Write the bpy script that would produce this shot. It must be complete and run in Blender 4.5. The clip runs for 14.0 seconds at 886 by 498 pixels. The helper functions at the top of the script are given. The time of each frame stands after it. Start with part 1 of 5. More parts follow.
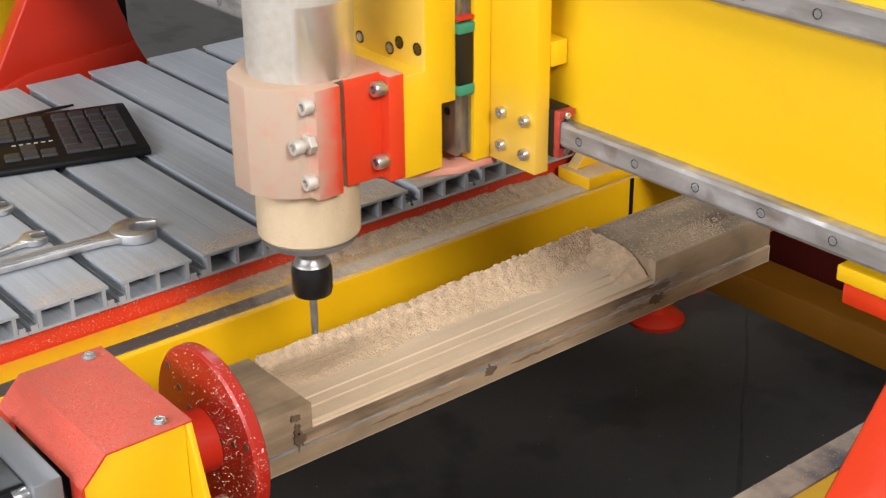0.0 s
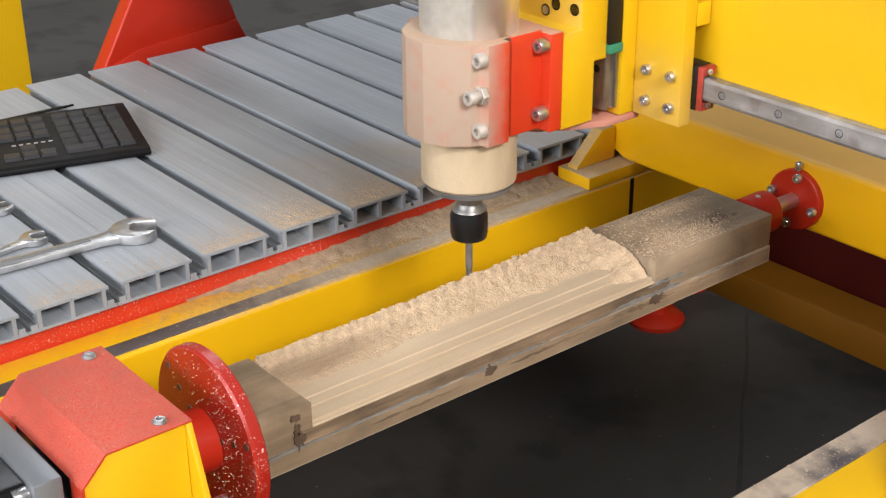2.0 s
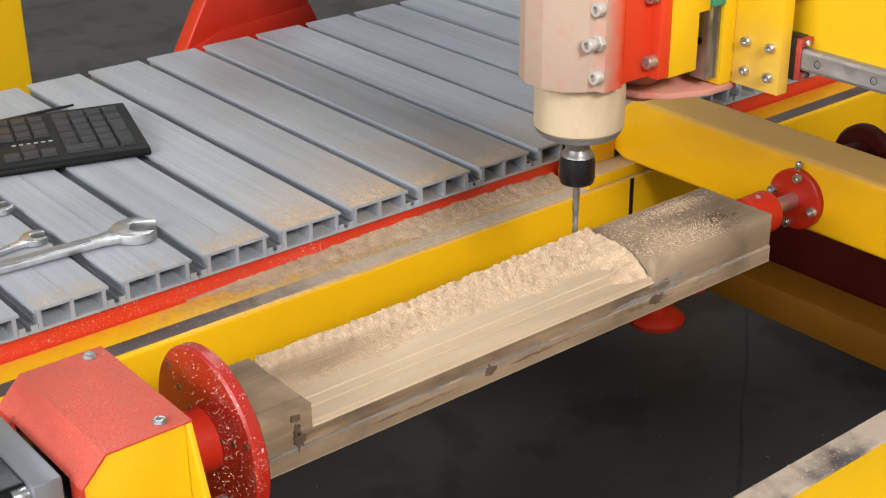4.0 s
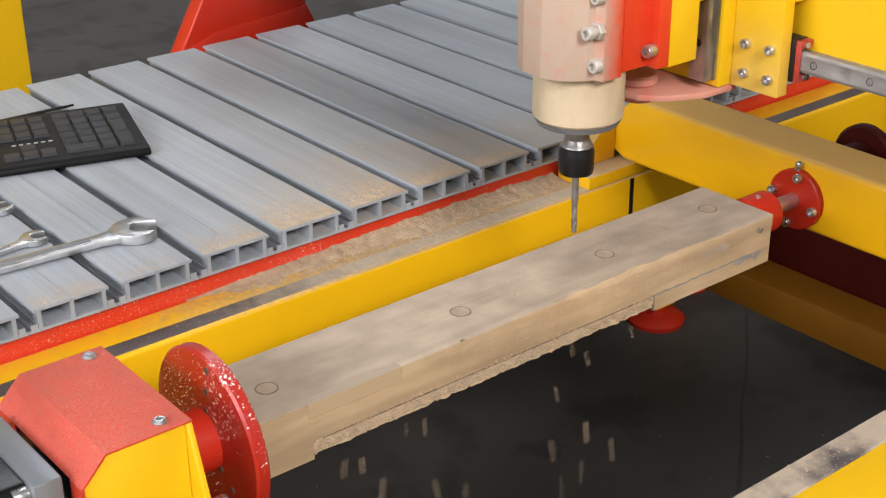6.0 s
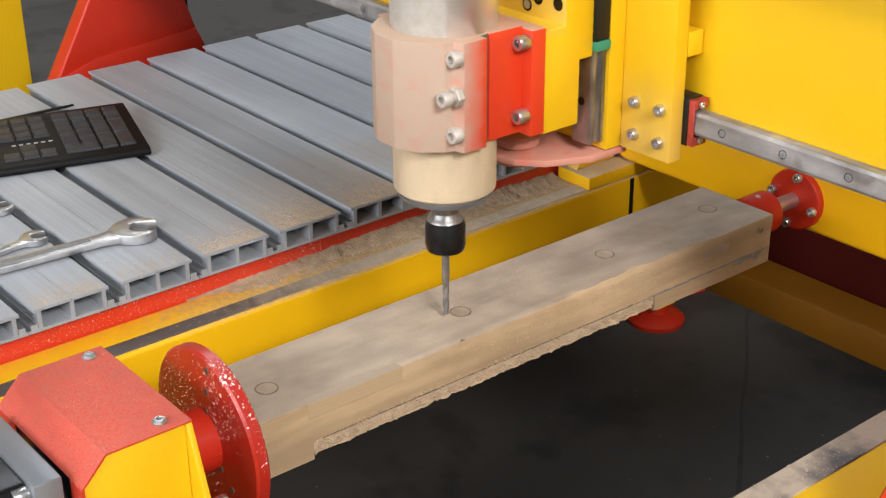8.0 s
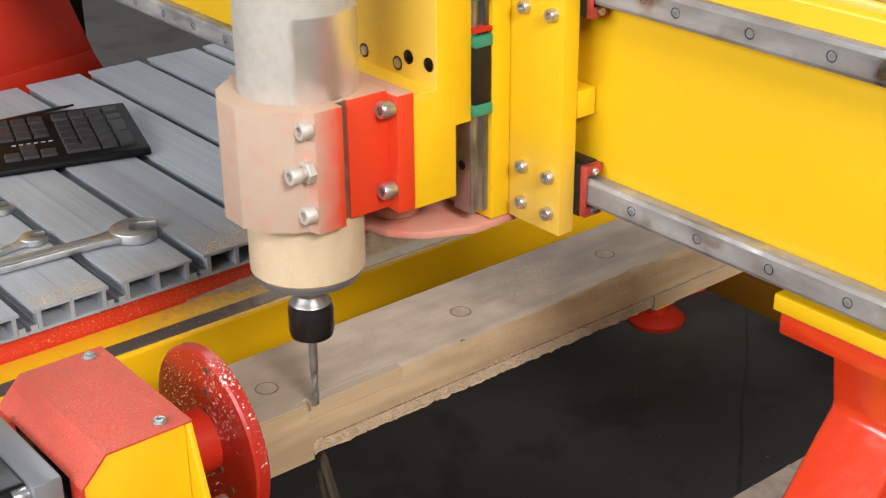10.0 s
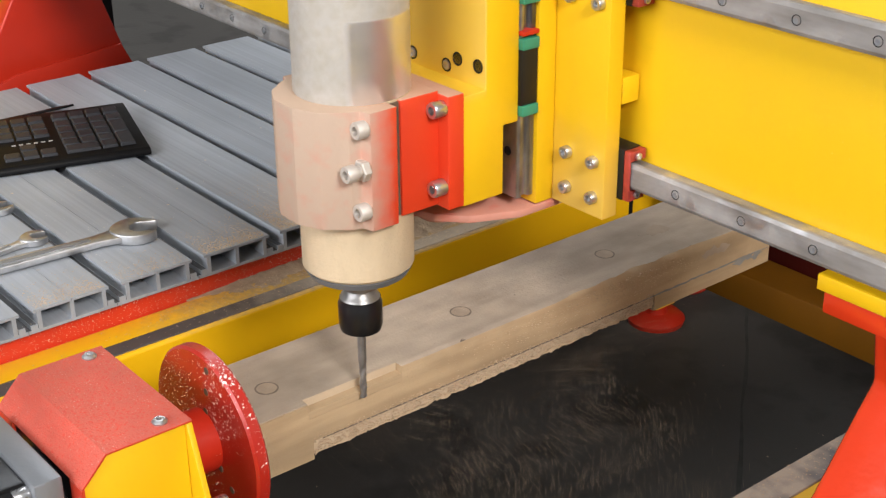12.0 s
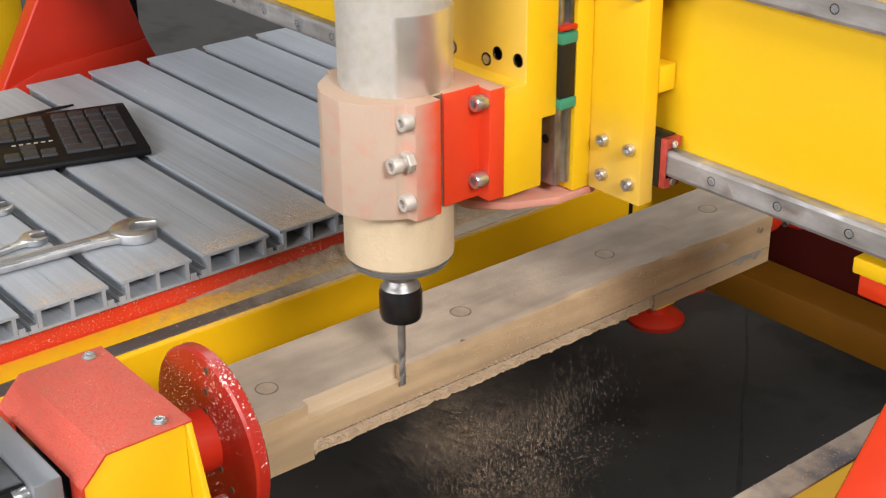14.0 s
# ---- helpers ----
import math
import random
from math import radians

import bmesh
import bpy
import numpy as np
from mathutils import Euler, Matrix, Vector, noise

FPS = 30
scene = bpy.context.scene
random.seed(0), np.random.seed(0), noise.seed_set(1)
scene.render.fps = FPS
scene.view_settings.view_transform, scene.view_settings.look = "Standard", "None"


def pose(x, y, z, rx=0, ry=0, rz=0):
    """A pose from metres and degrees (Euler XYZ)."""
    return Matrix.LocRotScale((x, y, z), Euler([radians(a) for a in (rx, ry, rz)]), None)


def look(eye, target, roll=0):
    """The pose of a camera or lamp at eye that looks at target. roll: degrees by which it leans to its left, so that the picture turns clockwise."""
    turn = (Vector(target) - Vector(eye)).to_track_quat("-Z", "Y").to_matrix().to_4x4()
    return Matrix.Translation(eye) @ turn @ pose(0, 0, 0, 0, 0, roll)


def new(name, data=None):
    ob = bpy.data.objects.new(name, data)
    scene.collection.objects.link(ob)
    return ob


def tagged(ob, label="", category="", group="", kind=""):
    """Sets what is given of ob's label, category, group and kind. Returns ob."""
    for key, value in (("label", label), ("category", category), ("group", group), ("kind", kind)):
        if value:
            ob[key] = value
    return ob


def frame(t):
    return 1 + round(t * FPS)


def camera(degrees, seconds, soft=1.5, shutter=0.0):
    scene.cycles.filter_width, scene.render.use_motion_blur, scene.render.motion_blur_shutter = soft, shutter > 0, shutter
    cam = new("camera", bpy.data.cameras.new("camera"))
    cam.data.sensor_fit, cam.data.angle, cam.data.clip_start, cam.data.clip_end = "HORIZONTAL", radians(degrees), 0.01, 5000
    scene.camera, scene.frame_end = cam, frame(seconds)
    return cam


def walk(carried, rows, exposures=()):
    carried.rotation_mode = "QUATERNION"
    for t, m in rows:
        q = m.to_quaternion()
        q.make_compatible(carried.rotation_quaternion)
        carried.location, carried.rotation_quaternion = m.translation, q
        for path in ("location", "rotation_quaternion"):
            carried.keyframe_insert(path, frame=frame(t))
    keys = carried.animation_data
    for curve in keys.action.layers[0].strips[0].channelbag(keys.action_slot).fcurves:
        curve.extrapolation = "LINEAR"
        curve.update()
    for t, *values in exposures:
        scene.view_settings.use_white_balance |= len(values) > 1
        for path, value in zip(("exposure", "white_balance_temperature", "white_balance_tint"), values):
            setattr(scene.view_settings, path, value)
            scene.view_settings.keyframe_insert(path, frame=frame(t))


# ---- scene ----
S = 0.65      # metres per plan unit
ZF = 0.12     # the floor lies this far below the plan's zero

# ---- camera: stands still on a tripod ----
cam = camera(35.07, 14.0, soft=1.25, shutter=0.4)
EYE = pose(S * 1.2291, S * -1.5693, S * (1.843 + ZF), 64.686, 0.467, 50.731)
walk(cam, [(0, EYE), (14.0, EYE)])

# ---- light: a workshop hall lit through assumed, unseen openings, plus a fill ----
scene.view_settings.exposure = 0.0
world = bpy.data.worlds.new("hall_sky")
scene.world = world
world.use_nodes = True
wn = world.node_tree.nodes
sky = wn.new("ShaderNodeTexSky")
sky.sky_type, sky.sun_disc = "NISHITA", False
sky.sun_elevation, sky.sun_rotation = radians(38), radians(100)
world.node_tree.links.new(sky.outputs[0], wn["Background"].inputs[0])
wn["Background"].inputs[1].default_value = 0.08


def unseen_light(name, at, to, w, h, power, colour):
    data = bpy.data.lights.new(name, "AREA")
    data.shape, data.size, data.size_y, data.energy, data.color = "RECTANGLE", w, h, power, colour
    ob = new(name, data)
    ob.matrix_world = look(at, to)
    return ob


# unseen key light on the side the bit's shadow points from; its opening is assumed
unseen_light("unseen_light", (5.15, -1.9, 4.4), (-0.1, -0.3, 0.65), 1.9, 1.1, 375, (1.0, 0.965, 0.93))
# broad unseen source on the -y side; its opening is assumed
unseen_light("unseen_light", (0.3, -5.95, 3.2), (0.0, -0.3, 0.75), 5.6, 1.9, 365, (0.985, 0.99, 1.0))
# fill added over the far floor, with no known source there
unseen_light("far_floor_fill", (-3.6, 2.4, 4.9), (-3.6, 2.4, 0), 3.0, 1.2, 105, (0.93, 0.97, 1.0))


# ---- materials ----
def material(name, colour, rough=0.5, metal=0.0, vary=0.12, scale=12.0, bump=0.0, bump_scale=200.0, coat=0.0):
    """A base colour with variation at two scales and a fine relief."""
    m = bpy.data.materials.new(name)
    m.use_nodes = True
    nt = m.node_tree
    b = nt.nodes["Principled BSDF"]
    tc = nt.nodes.new("ShaderNodeTexCoord")
    n1 = nt.nodes.new("ShaderNodeTexNoise")
    n1.inputs["Scale"].default_value, n1.inputs["Detail"].default_value = scale, 6
    n2 = nt.nodes.new("ShaderNodeTexNoise")
    n2.inputs["Scale"].default_value, n2.inputs["Detail"].default_value = bump_scale, 3
    for n in (n1, n2):
        nt.links.new(tc.outputs["Object"], n.inputs["Vector"])
    mix = nt.nodes.new("ShaderNodeMix")
    mix.data_type, mix.blend_type = "RGBA", "MIX"
    mr = nt.nodes.new("ShaderNodeMapRange")
    mr.inputs[1].default_value, mr.inputs[2].default_value = 0.3, 0.7
    nt.links.new(n1.outputs["Fac"], mr.inputs[0])
    nt.links.new(mr.outputs[0], mix.inputs["Factor"])
    mix.inputs["A"].default_value = (*[c * (1 - vary) for c in colour], 1)
    mix.inputs["B"].default_value = (*[min(1, c * (1 + vary)) for c in colour], 1)
    nt.links.new(mix.outputs["Result"], b.inputs["Base Color"])
    rr = nt.nodes.new("ShaderNodeMapRange")
    rr.inputs[3].default_value, rr.inputs[4].default_value = max(0.03, rough - 0.08), min(1, rough + 0.1)
    nt.links.new(n1.outputs["Fac"], rr.inputs[0])
    nt.links.new(rr.outputs[0], b.inputs["Roughness"])
    b.inputs["Metallic"].default_value = metal
    b.inputs["Coat Weight"].default_value = coat
    b.inputs["Coat Roughness"].default_value = 0.12
    if bump:
        bp = nt.nodes.new("ShaderNodeBump")
        bp.inputs["Strength"].default_value, bp.inputs["Distance"].default_value = bump, 0.002
        nt.links.new(n2.outputs["Fac"], bp.inputs["Height"])
        nt.links.new(bp.outputs[0], b.inputs["Normal"])
    m["base"] = mix.name
    return m


def powder(m, colour, lo, hi, axis=1, edge=0.5, scale=60.0, up=0.0, strength=1.0, upward_only=False, window=None):
    """Sawdust lying on a material: full past hi and none before lo along an axis of the thing (metres), broken by noise, with optional loose flecks."""
    nt = m.node_tree
    b = nt.nodes["Principled BSDF"]
    tc = nt.nodes.new("ShaderNodeTexCoord")
    sep = nt.nodes.new("ShaderNodeSeparateXYZ")
    nt.links.new(tc.outputs["Object"], sep.inputs[0])
    mr = nt.nodes.new("ShaderNodeMapRange")
    mr.inputs[1].default_value, mr.inputs[2].default_value = lo, hi
    nt.links.new(sep.outputs[axis], mr.inputs[0])
    n = nt.nodes.new("ShaderNodeTexNoise")
    n.inputs["Scale"].default_value, n.inputs["Detail"].default_value = scale, 8
    nt.links.new(tc.outputs["Object"], n.inputs["Vector"])
    a = nt.nodes.new("ShaderNodeMath")
    a.operation = "MULTIPLY_ADD"
    nt.links.new(n.outputs["Fac"], a.inputs[0])
    a.inputs[1].default_value, a.inputs[2].default_value = edge * 2, -edge
    s = nt.nodes.new("ShaderNodeMath")
    s.operation, s.use_clamp = "ADD", True
    nt.links.new(mr.outputs[0], s.inputs[0])
    nt.links.new(a.outputs[0], s.inputs[1])
    g = nt.nodes.new("ShaderNodeMath")
    g.operation = "MULTIPLY"
    g.inputs[1].default_value = strength
    # nothing at all where the range is empty
    g2 = nt.nodes.new("ShaderNodeMath")
    g2.operation, g2.use_clamp = "MULTIPLY", True
    g2.inputs[1].default_value = 4.0
    nt.links.new(mr.outputs[0], g2.inputs[0])
    g3 = nt.nodes.new("ShaderNodeMath")
    g3.operation = "MULTIPLY"
    nt.links.new(s.outputs[0], g3.inputs[0])
    nt.links.new(g2.outputs[0], g3.inputs[1])
    nt.links.new(g3.outputs[0], g.inputs[0])
    out = g.outputs[0]
    if window:
        w = nt.nodes.new("ShaderNodeMapRange")
        w.inputs[1].default_value, w.inputs[2].default_value = window[1], window[2]
        nt.links.new(sep.outputs[window[0]], w.inputs[0])
        wm = nt.nodes.new("ShaderNodeMath")
        wm.operation = "MULTIPLY"
        nt.links.new(out, wm.inputs[0])
        nt.links.new(w.outputs[0], wm.inputs[1])
        out = wm.outputs[0]
    if upward_only:
        geo = nt.nodes.new("ShaderNodeNewGeometry")
        s2 = nt.nodes.new("ShaderNodeSeparateXYZ")
        nt.links.new(geo.outputs["True Normal"], s2.inputs[0])
        m2 = nt.nodes.new("ShaderNodeMapRange")
        m2.inputs[1].default_value, m2.inputs[2].default_value = 0.35, 0.8
        nt.links.new(s2.outputs[2], m2.inputs[0])
        m3 = nt.nodes.new("ShaderNodeMath")
        m3.operation = "MULTIPLY"
        nt.links.new(out, m3.inputs[0])
        nt.links.new(m2.outputs[0], m3.inputs[1])
        out = m3.outputs[0]
    old = b.inputs["Base Color"].links[0].from_socket
    mix = nt.nodes.new("ShaderNodeMix")
    mix.data_type = "RGBA"
    nt.links.new(out, mix.inputs["Factor"])
    nt.links.new(old, mix.inputs["A"])
    mix.inputs["B"].default_value = (*colour, 1)
    nt.links.new(mix.outputs["Result"], b.inputs["Base Color"])
    # powder is dull
    oldr = b.inputs["Roughness"].links[0].from_socket
    mixr = nt.nodes.new("ShaderNodeMix")
    nt.links.new(out, mixr.inputs["Factor"])
    nt.links.new(oldr, mixr.inputs["A"])
    mixr.inputs["B"].default_value = 0.95
    nt.links.new(mixr.outputs["Result"], b.inputs["Roughness"])
    if b.inputs["Metallic"].default_value > 0:
        mm = nt.nodes.new("ShaderNodeMath")
        mm.operation = "MULTIPLY_ADD"
        nt.links.new(out, mm.inputs[0])
        mm.inputs[1].default_value, mm.inputs[2].default_value = -b.inputs["Metallic"].default_value, b.inputs["Metallic"].default_value
        nt.links.new(mm.outputs[0], b.inputs["Metallic"])
    if b.inputs["Coat Weight"].default_value > 0:
        mm = nt.nodes.new("ShaderNodeMath")
        mm.operation = "MULTIPLY_ADD"
        nt.links.new(out, mm.inputs[0])
        mm.inputs[1].default_value, mm.inputs[2].default_value = -b.inputs["Coat Weight"].default_value, b.inputs["Coat Weight"].default_value
        nt.links.new(mm.outputs[0], b.inputs["Coat Weight"])
    return m


def flecks(m, colour, scale=260.0, amount=0.12, patch=9.0, lo=0.36, hi=0.72):
    """Loose pale flecks of sawdust: ragged, of many sizes, in patches."""
    nt = m.node_tree
    b = nt.nodes["Principled BSDF"]
    tc = nt.nodes.new("ShaderNodeTexCoord")
    wob = nt.nodes.new("ShaderNodeTexNoise")
    wob.inputs["Scale"].default_value, wob.inputs["Detail"].default_value = scale * 1.7, 2
    nt.links.new(tc.outputs["Object"], wob.inputs["Vector"])
    shift = nt.nodes.new("ShaderNodeVectorMath")
    shift.operation = "MULTIPLY_ADD"
    nt.links.new(wob.outputs["Color"], shift.inputs[0])
    shift.inputs[1].default_value = (0.9 / scale,) * 3
    nt.links.new(tc.outputs["Object"], shift.inputs[2])
    v = nt.nodes.new("ShaderNodeTexVoronoi")
    v.inputs["Scale"].default_value, v.inputs["Randomness"].default_value = scale, 1.0
    nt.links.new(shift.outputs[0], v.inputs["Vector"])
    n = nt.nodes.new("ShaderNodeTexNoise")
    n.inputs["Scale"].default_value, n.inputs["Detail"].default_value = patch, 5
    nt.links.new(tc.outputs["Object"], n.inputs["Vector"])
    mr = nt.nodes.new("ShaderNodeMapRange")
    mr.inputs[1].default_value, mr.inputs[2].default_value = lo, hi
    mr.inputs[3].default_value, mr.inputs[4].default_value = 0.0, amount * 3.6
    nt.links.new(n.outputs["Fac"], mr.inputs[0])
    size = nt.nodes.new("ShaderNodeSeparateColor")
    nt.links.new(v.outputs["Color"], size.inputs[0])
    pw = nt.nodes.new("ShaderNodeMath")
    pw.operation = "POWER"
    nt.links.new(size.outputs[0], pw.inputs[0])
    pw.inputs[1].default_value = 2.2
    lim = nt.nodes.new("ShaderNodeMath")
    lim.operation = "MULTIPLY"
    nt.links.new(mr.outputs[0], lim.inputs[0])
    nt.links.new(pw.outputs[0], lim.inputs[1])
    lt = nt.nodes.new("ShaderNodeMath")
    lt.operation = "LESS_THAN"
    nt.links.new(v.outputs["Distance"], lt.inputs[0])
    nt.links.new(lim.outputs[0], lt.inputs[1])
    old = b.inputs["Base Color"].links[0].from_socket
    mix = nt.nodes.new("ShaderNodeMix")
    mix.data_type = "RGBA"
    nt.links.new(lt.outputs[0], mix.inputs["Factor"])
    nt.links.new(old, mix.inputs["A"])
    mix.inputs["B"].default_value = (*colour, 1)
    nt.links.new(mix.outputs["Result"], b.inputs["Base Color"])
    return m


def streaked(m, stretch, lo=0.8, hi=1.15, detail=6):
    """Long streaks of lighter and darker tone, as drawn, brushed or grained surfaces have."""
    nt = m.node_tree
    b = nt.nodes["Principled BSDF"]
    tc = nt.nodes.new("ShaderNodeTexCoord")
    mp = nt.nodes.new("ShaderNodeMapping")
    mp.inputs["Scale"].default_value = stretch
    nt.links.new(tc.outputs["Object"], mp.inputs[0])
    n = nt.nodes.new("ShaderNodeTexNoise")
    n.inputs["Scale"].default_value, n.inputs["Detail"].default_value = 1.0, detail
    nt.links.new(mp.outputs[0], n.inputs["Vector"])
    mr = nt.nodes.new("ShaderNodeMapRange")
    mr.inputs[1].default_value, mr.inputs[2].default_value = 0.32, 0.68
    mr.inputs[3].default_value, mr.inputs[4].default_value = lo, hi
    nt.links.new(n.outputs["Fac"], mr.inputs[0])
    mul = nt.nodes.new("ShaderNodeMix")
    mul.data_type, mul.blend_type = "RGBA", "MULTIPLY"
    mul.inputs["Factor"].default_value = 1
    nt.links.new(b.inputs["Base Color"].links[0].from_socket, mul.inputs["A"])
    nt.links.new(mr.outputs[0], mul.inputs["B"])
    nt.links.new(mul.outputs["Result"], b.inputs["Base Color"])
    return m


def gloss(m, level):
    m.node_tree.nodes["Principled BSDF"].inputs["Specular IOR Level"].default_value = level
    return m


YEL = (0.78, 0.47, 0.008)
RED = (0.68, 0.047, 0.013)
DUST = (0.50, 0.36, 0.22)
yellow = flecks(material("yellow_paint", YEL, 0.34, 0, 0.05, 5, 0.05, 300, coat=0.2), (0.80, 0.60, 0.16), 170, 0.06, 6, 0.5, 0.75)
yellow_beam = powder(material("beam_yellow_paint", (0.82, 0.45, 0.006), 0.30, 0, 0.05, 8, 0.05, 300, coat=0.3), (0.34, 0.25, 0.16), S * -0.85, S * -0.42, 1, 0.6, 170, 0, 0.9, True, window=(1, S * 0.45, S * 0.16))
yellow_cross = powder(material("cross_yellow_paint", (0.84, 0.44, 0.006), 0.30, 0, 0.05, 8, 0.05, 300, coat=0.3), (0.50, 0.31, 0.11), S * -0.7, S * -0.2, 0, 0.45, 30, 0, 0.65, True)
yellow_lift = powder(material("lift_yellow_paint", YEL, 0.36, 0, 0.05, 8, 0.05, 300, coat=0.2), (0.46, 0.33, 0.17), S * 0.1185, S * 0.1163, 1, 0.6, 34, 0, 0.24, window=(2, S * 0.19, S * 0.21))
yellow_gold = powder(material("powdered_yellow_paint", YEL, 0.4, 0, 0.05, 8, 0.08, 400, coat=0.1), (0.52, 0.36, 0.20), S * 0.14, S * 0.0, 2, 0.45, 22, 0, 0.34)
red = flecks(material("red_paint", (0.60, 0.034, 0.010), 0.36, 0, 0.08, 9, 0.06, 260, coat=0.25), (0.86, 0.74, 0.66), 480, 0.19, 9, 0.22, 0.7)
red_gloss = material("glossy_red_paint", (0.62, 0.040, 0.010), 0.22, 0, 0.06, 9, 0.5, 45, coat=0.5)
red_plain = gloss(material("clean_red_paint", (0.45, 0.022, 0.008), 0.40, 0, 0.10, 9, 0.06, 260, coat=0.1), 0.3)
# the frame's yellow, darkened to carry the shade under the cross beam
shaded_yellow = gloss(material("shaded_yellow_paint", (0.18, 0.070, 0.004), 0.6, 0, 0.15, 9, 0.08, 260), 0.15)
# maroon taken darker still, so the lower panel's shade is in the colour
shaded_maroon = gloss(material("shaded_maroon_paint", (0.050, 0.005, 0.004), 0.45, 0, 0.15, 9, 0.05, 260), 0.2)
# red lowered to hold the shade the housing casts on the face plate
shaded_red_disc = flecks(flecks(material("shaded_red_paint", (0.40, 0.018, 0.009), 0.36, 0, 0.10, 12, 0.06, 260, coat=0.12), (0.85, 0.80, 0.76), 470, 0.21, 13, 0.42, 0.70), (0.80, 0.70, 0.64), 900, 0.16, 20)
red_cover = flecks(powder(material("cover_red_paint", (0.56, 0.040, 0.016), 0.5, 0, 0.10, 60, 0.35, 700), (0.48, 0.20, 0.155), -9, -8, 1, 2.4, 520, 0, 0.42, True), (0.62, 0.44, 0.38), 760, 0.13, 40, 0.3, 0.8)
red_clamp = powder(material("clamp_red_paint", RED, 0.4, 0, 0.05, 9, 0.10, 350), (0.435, 0.34, 0.26), S * 0.000, S * -0.045, 1, 0.34, 75, 0, 0.95)
red_clamp = powder(red_clamp, (0.50, 0.355, 0.255), -9, -8, 1, 0.2, 40, 0, 0.85, True)
red_plate = powder(material("plate_red_paint", RED, 0.45, 0, 0.05, 9, 0.10, 350), (0.48, 0.335, 0.26), -9, -8, 1, 1.1, 45, 0, 0.68)
red_cap = material("grimy_red_plastic", (0.36, 0.040, 0.028), 0.5, 0, 0.5, 70, 0.2, 300)
alu = streaked(streaked(material("slat_aluminium", (0.362, 0.388, 0.430), 0.56, 0.18, 0.12, 5, 0.08, 500), (2.5, 260, 30), 0.92, 1.06), (1.2, 46, 10), 0.90, 1.06, 3)
alu = powder(alu, (0.46, 0.36, 0.25), S * (-0.72 + 0.89), S * (-0.43 + 0.89), 0, 0.95, 16, 0, 0.55, True, window=(1, S * (-0.62 + 0.15), S * (-0.35 + 0.15)))
alu = flecks(alu, (0.70, 0.66, 0.60), 240, 0.07, 6, 0.42, 0.75)
dusty_steel = powder(material("dusty_bolt_steel", (0.62, 0.61, 0.60), 0.35, 0.9, 0.10, 30, 0.08, 300), (0.60, 0.50, 0.40), -9, -8, 1, 0.9, 150, 0, 0.45)
bit_steel = material("tool_steel", (0.27, 0.26, 0.255), 0.38, 0.7, 0.3, 60, 0.1, 300)
steel = material("bright_steel", (0.60, 0.60, 0.61), 0.28, 0.9, 0.16, 40, 0.12, 300)
tool_chrome = streaked(material("worn_tool_chrome", (0.56, 0.565, 0.58), 0.38, 0.85, 0.16, 30, 0.10, 160), (40, 40, 40), 0.6, 1.15)
rail_steel = powder(streaked(material("rail_steel", (0.46, 0.465, 0.49), 0.24, 1.0, 0.25, 26, 0.08, 300), (14, 60, 60), 0.42, 1.35), (0.22, 0.19, 0.16), -9, -8, 1, 2.4, 40, 0, 0.55)


lift_steel = streaked(material("oily_rail_steel", (0.40, 0.39, 0.385), 0.3, 0.9, 0.3, 40, 0.1, 300), (50, 50, 16), 0.35, 1.3)


def spindle_metal():
    """Steel under a film of dust; the film is thin on one flank below a sharp line."""
    m = material("spindle_steel", (0.84, 0.84, 0.85), 0.28, 0.95, 0.10, 30, 0.05, 300)
    nt = m.node_tree
    b = nt.nodes["Principled BSDF"]
    tc = nt.nodes.new("ShaderNodeTexCoord")

    def reach(way, lo, hi):
        d = nt.nodes.new("ShaderNodeVectorMath")
        d.operation = "DOT_PRODUCT"
        nt.links.new(tc.outputs["Object"], d.inputs[0])
        d.inputs[1].default_value = way
        r = nt.nodes.new("ShaderNodeMapRange")
        r.inputs[1].default_value, r.inputs[2].default_value = lo, hi
        nt.links.new(d.outputs["Value"], r.inputs[0])
        return r.outputs[0]

    def math_node(kind, a, c):
        k = nt.nodes.new("ShaderNodeMath")
        k.operation, k.use_clamp = kind, True
        for slot, val in ((0, a), (1, c)):
            if isinstance(val, float):
                k.inputs[slot].default_value = val
            else:
                nt.links.new(val, k.inputs[slot])
        return k.outputs[0]

    n = nt.nodes.new("ShaderNodeTexNoise")
    n.inputs["Scale"].default_value, n.inputs["Detail"].default_value = 120, 8
    nt.links.new(tc.outputs["Object"], n.inputs["Vector"])
    grain = nt.nodes.new("ShaderNodeMapRange")
    grain.inputs[1].default_value, grain.inputs[2].default_value = 0.30, 0.72
    grain.inputs[3].default_value, grain.inputs[4].default_value = 0.62, 1.0
    nt.links.new(n.outputs["Fac"], grain.inputs[0])
    thin_flank = math_node("MULTIPLY", reach((0.633, 0.774, 0), S * -0.004, S * 0.006), reach((0, 0, -1), S * -0.300, S * -0.297))
    film = math_node("MULTIPLY", math_node("SUBTRACT", 1.0, math_node("MULTIPLY", thin_flank, 0.88)), grain.outputs[0])
    film = math_node("MULTIPLY", film, 0.95)
    for slot, dusty in (("Base Color", (0.43, 0.395, 0.335, 1)), ("Roughness", 0.85), ("Metallic", 0.0)):
        mix = nt.nodes.new("ShaderNodeMix")
        mix.data_type = "RGBA" if slot == "Base Color" else "FLOAT"
        nt.links.new(film, mix.inputs["Factor"])
        if b.inputs[slot].links:
            nt.links.new(b.inputs[slot].links[0].from_socket, mix.inputs["A"])
        else:
            mix.inputs["A"].default_value = b.inputs[slot].default_value
        mix.inputs["B"].default_value = dusty
        nt.links.new(mix.outputs["Result"], b.inputs[slot])
    return m


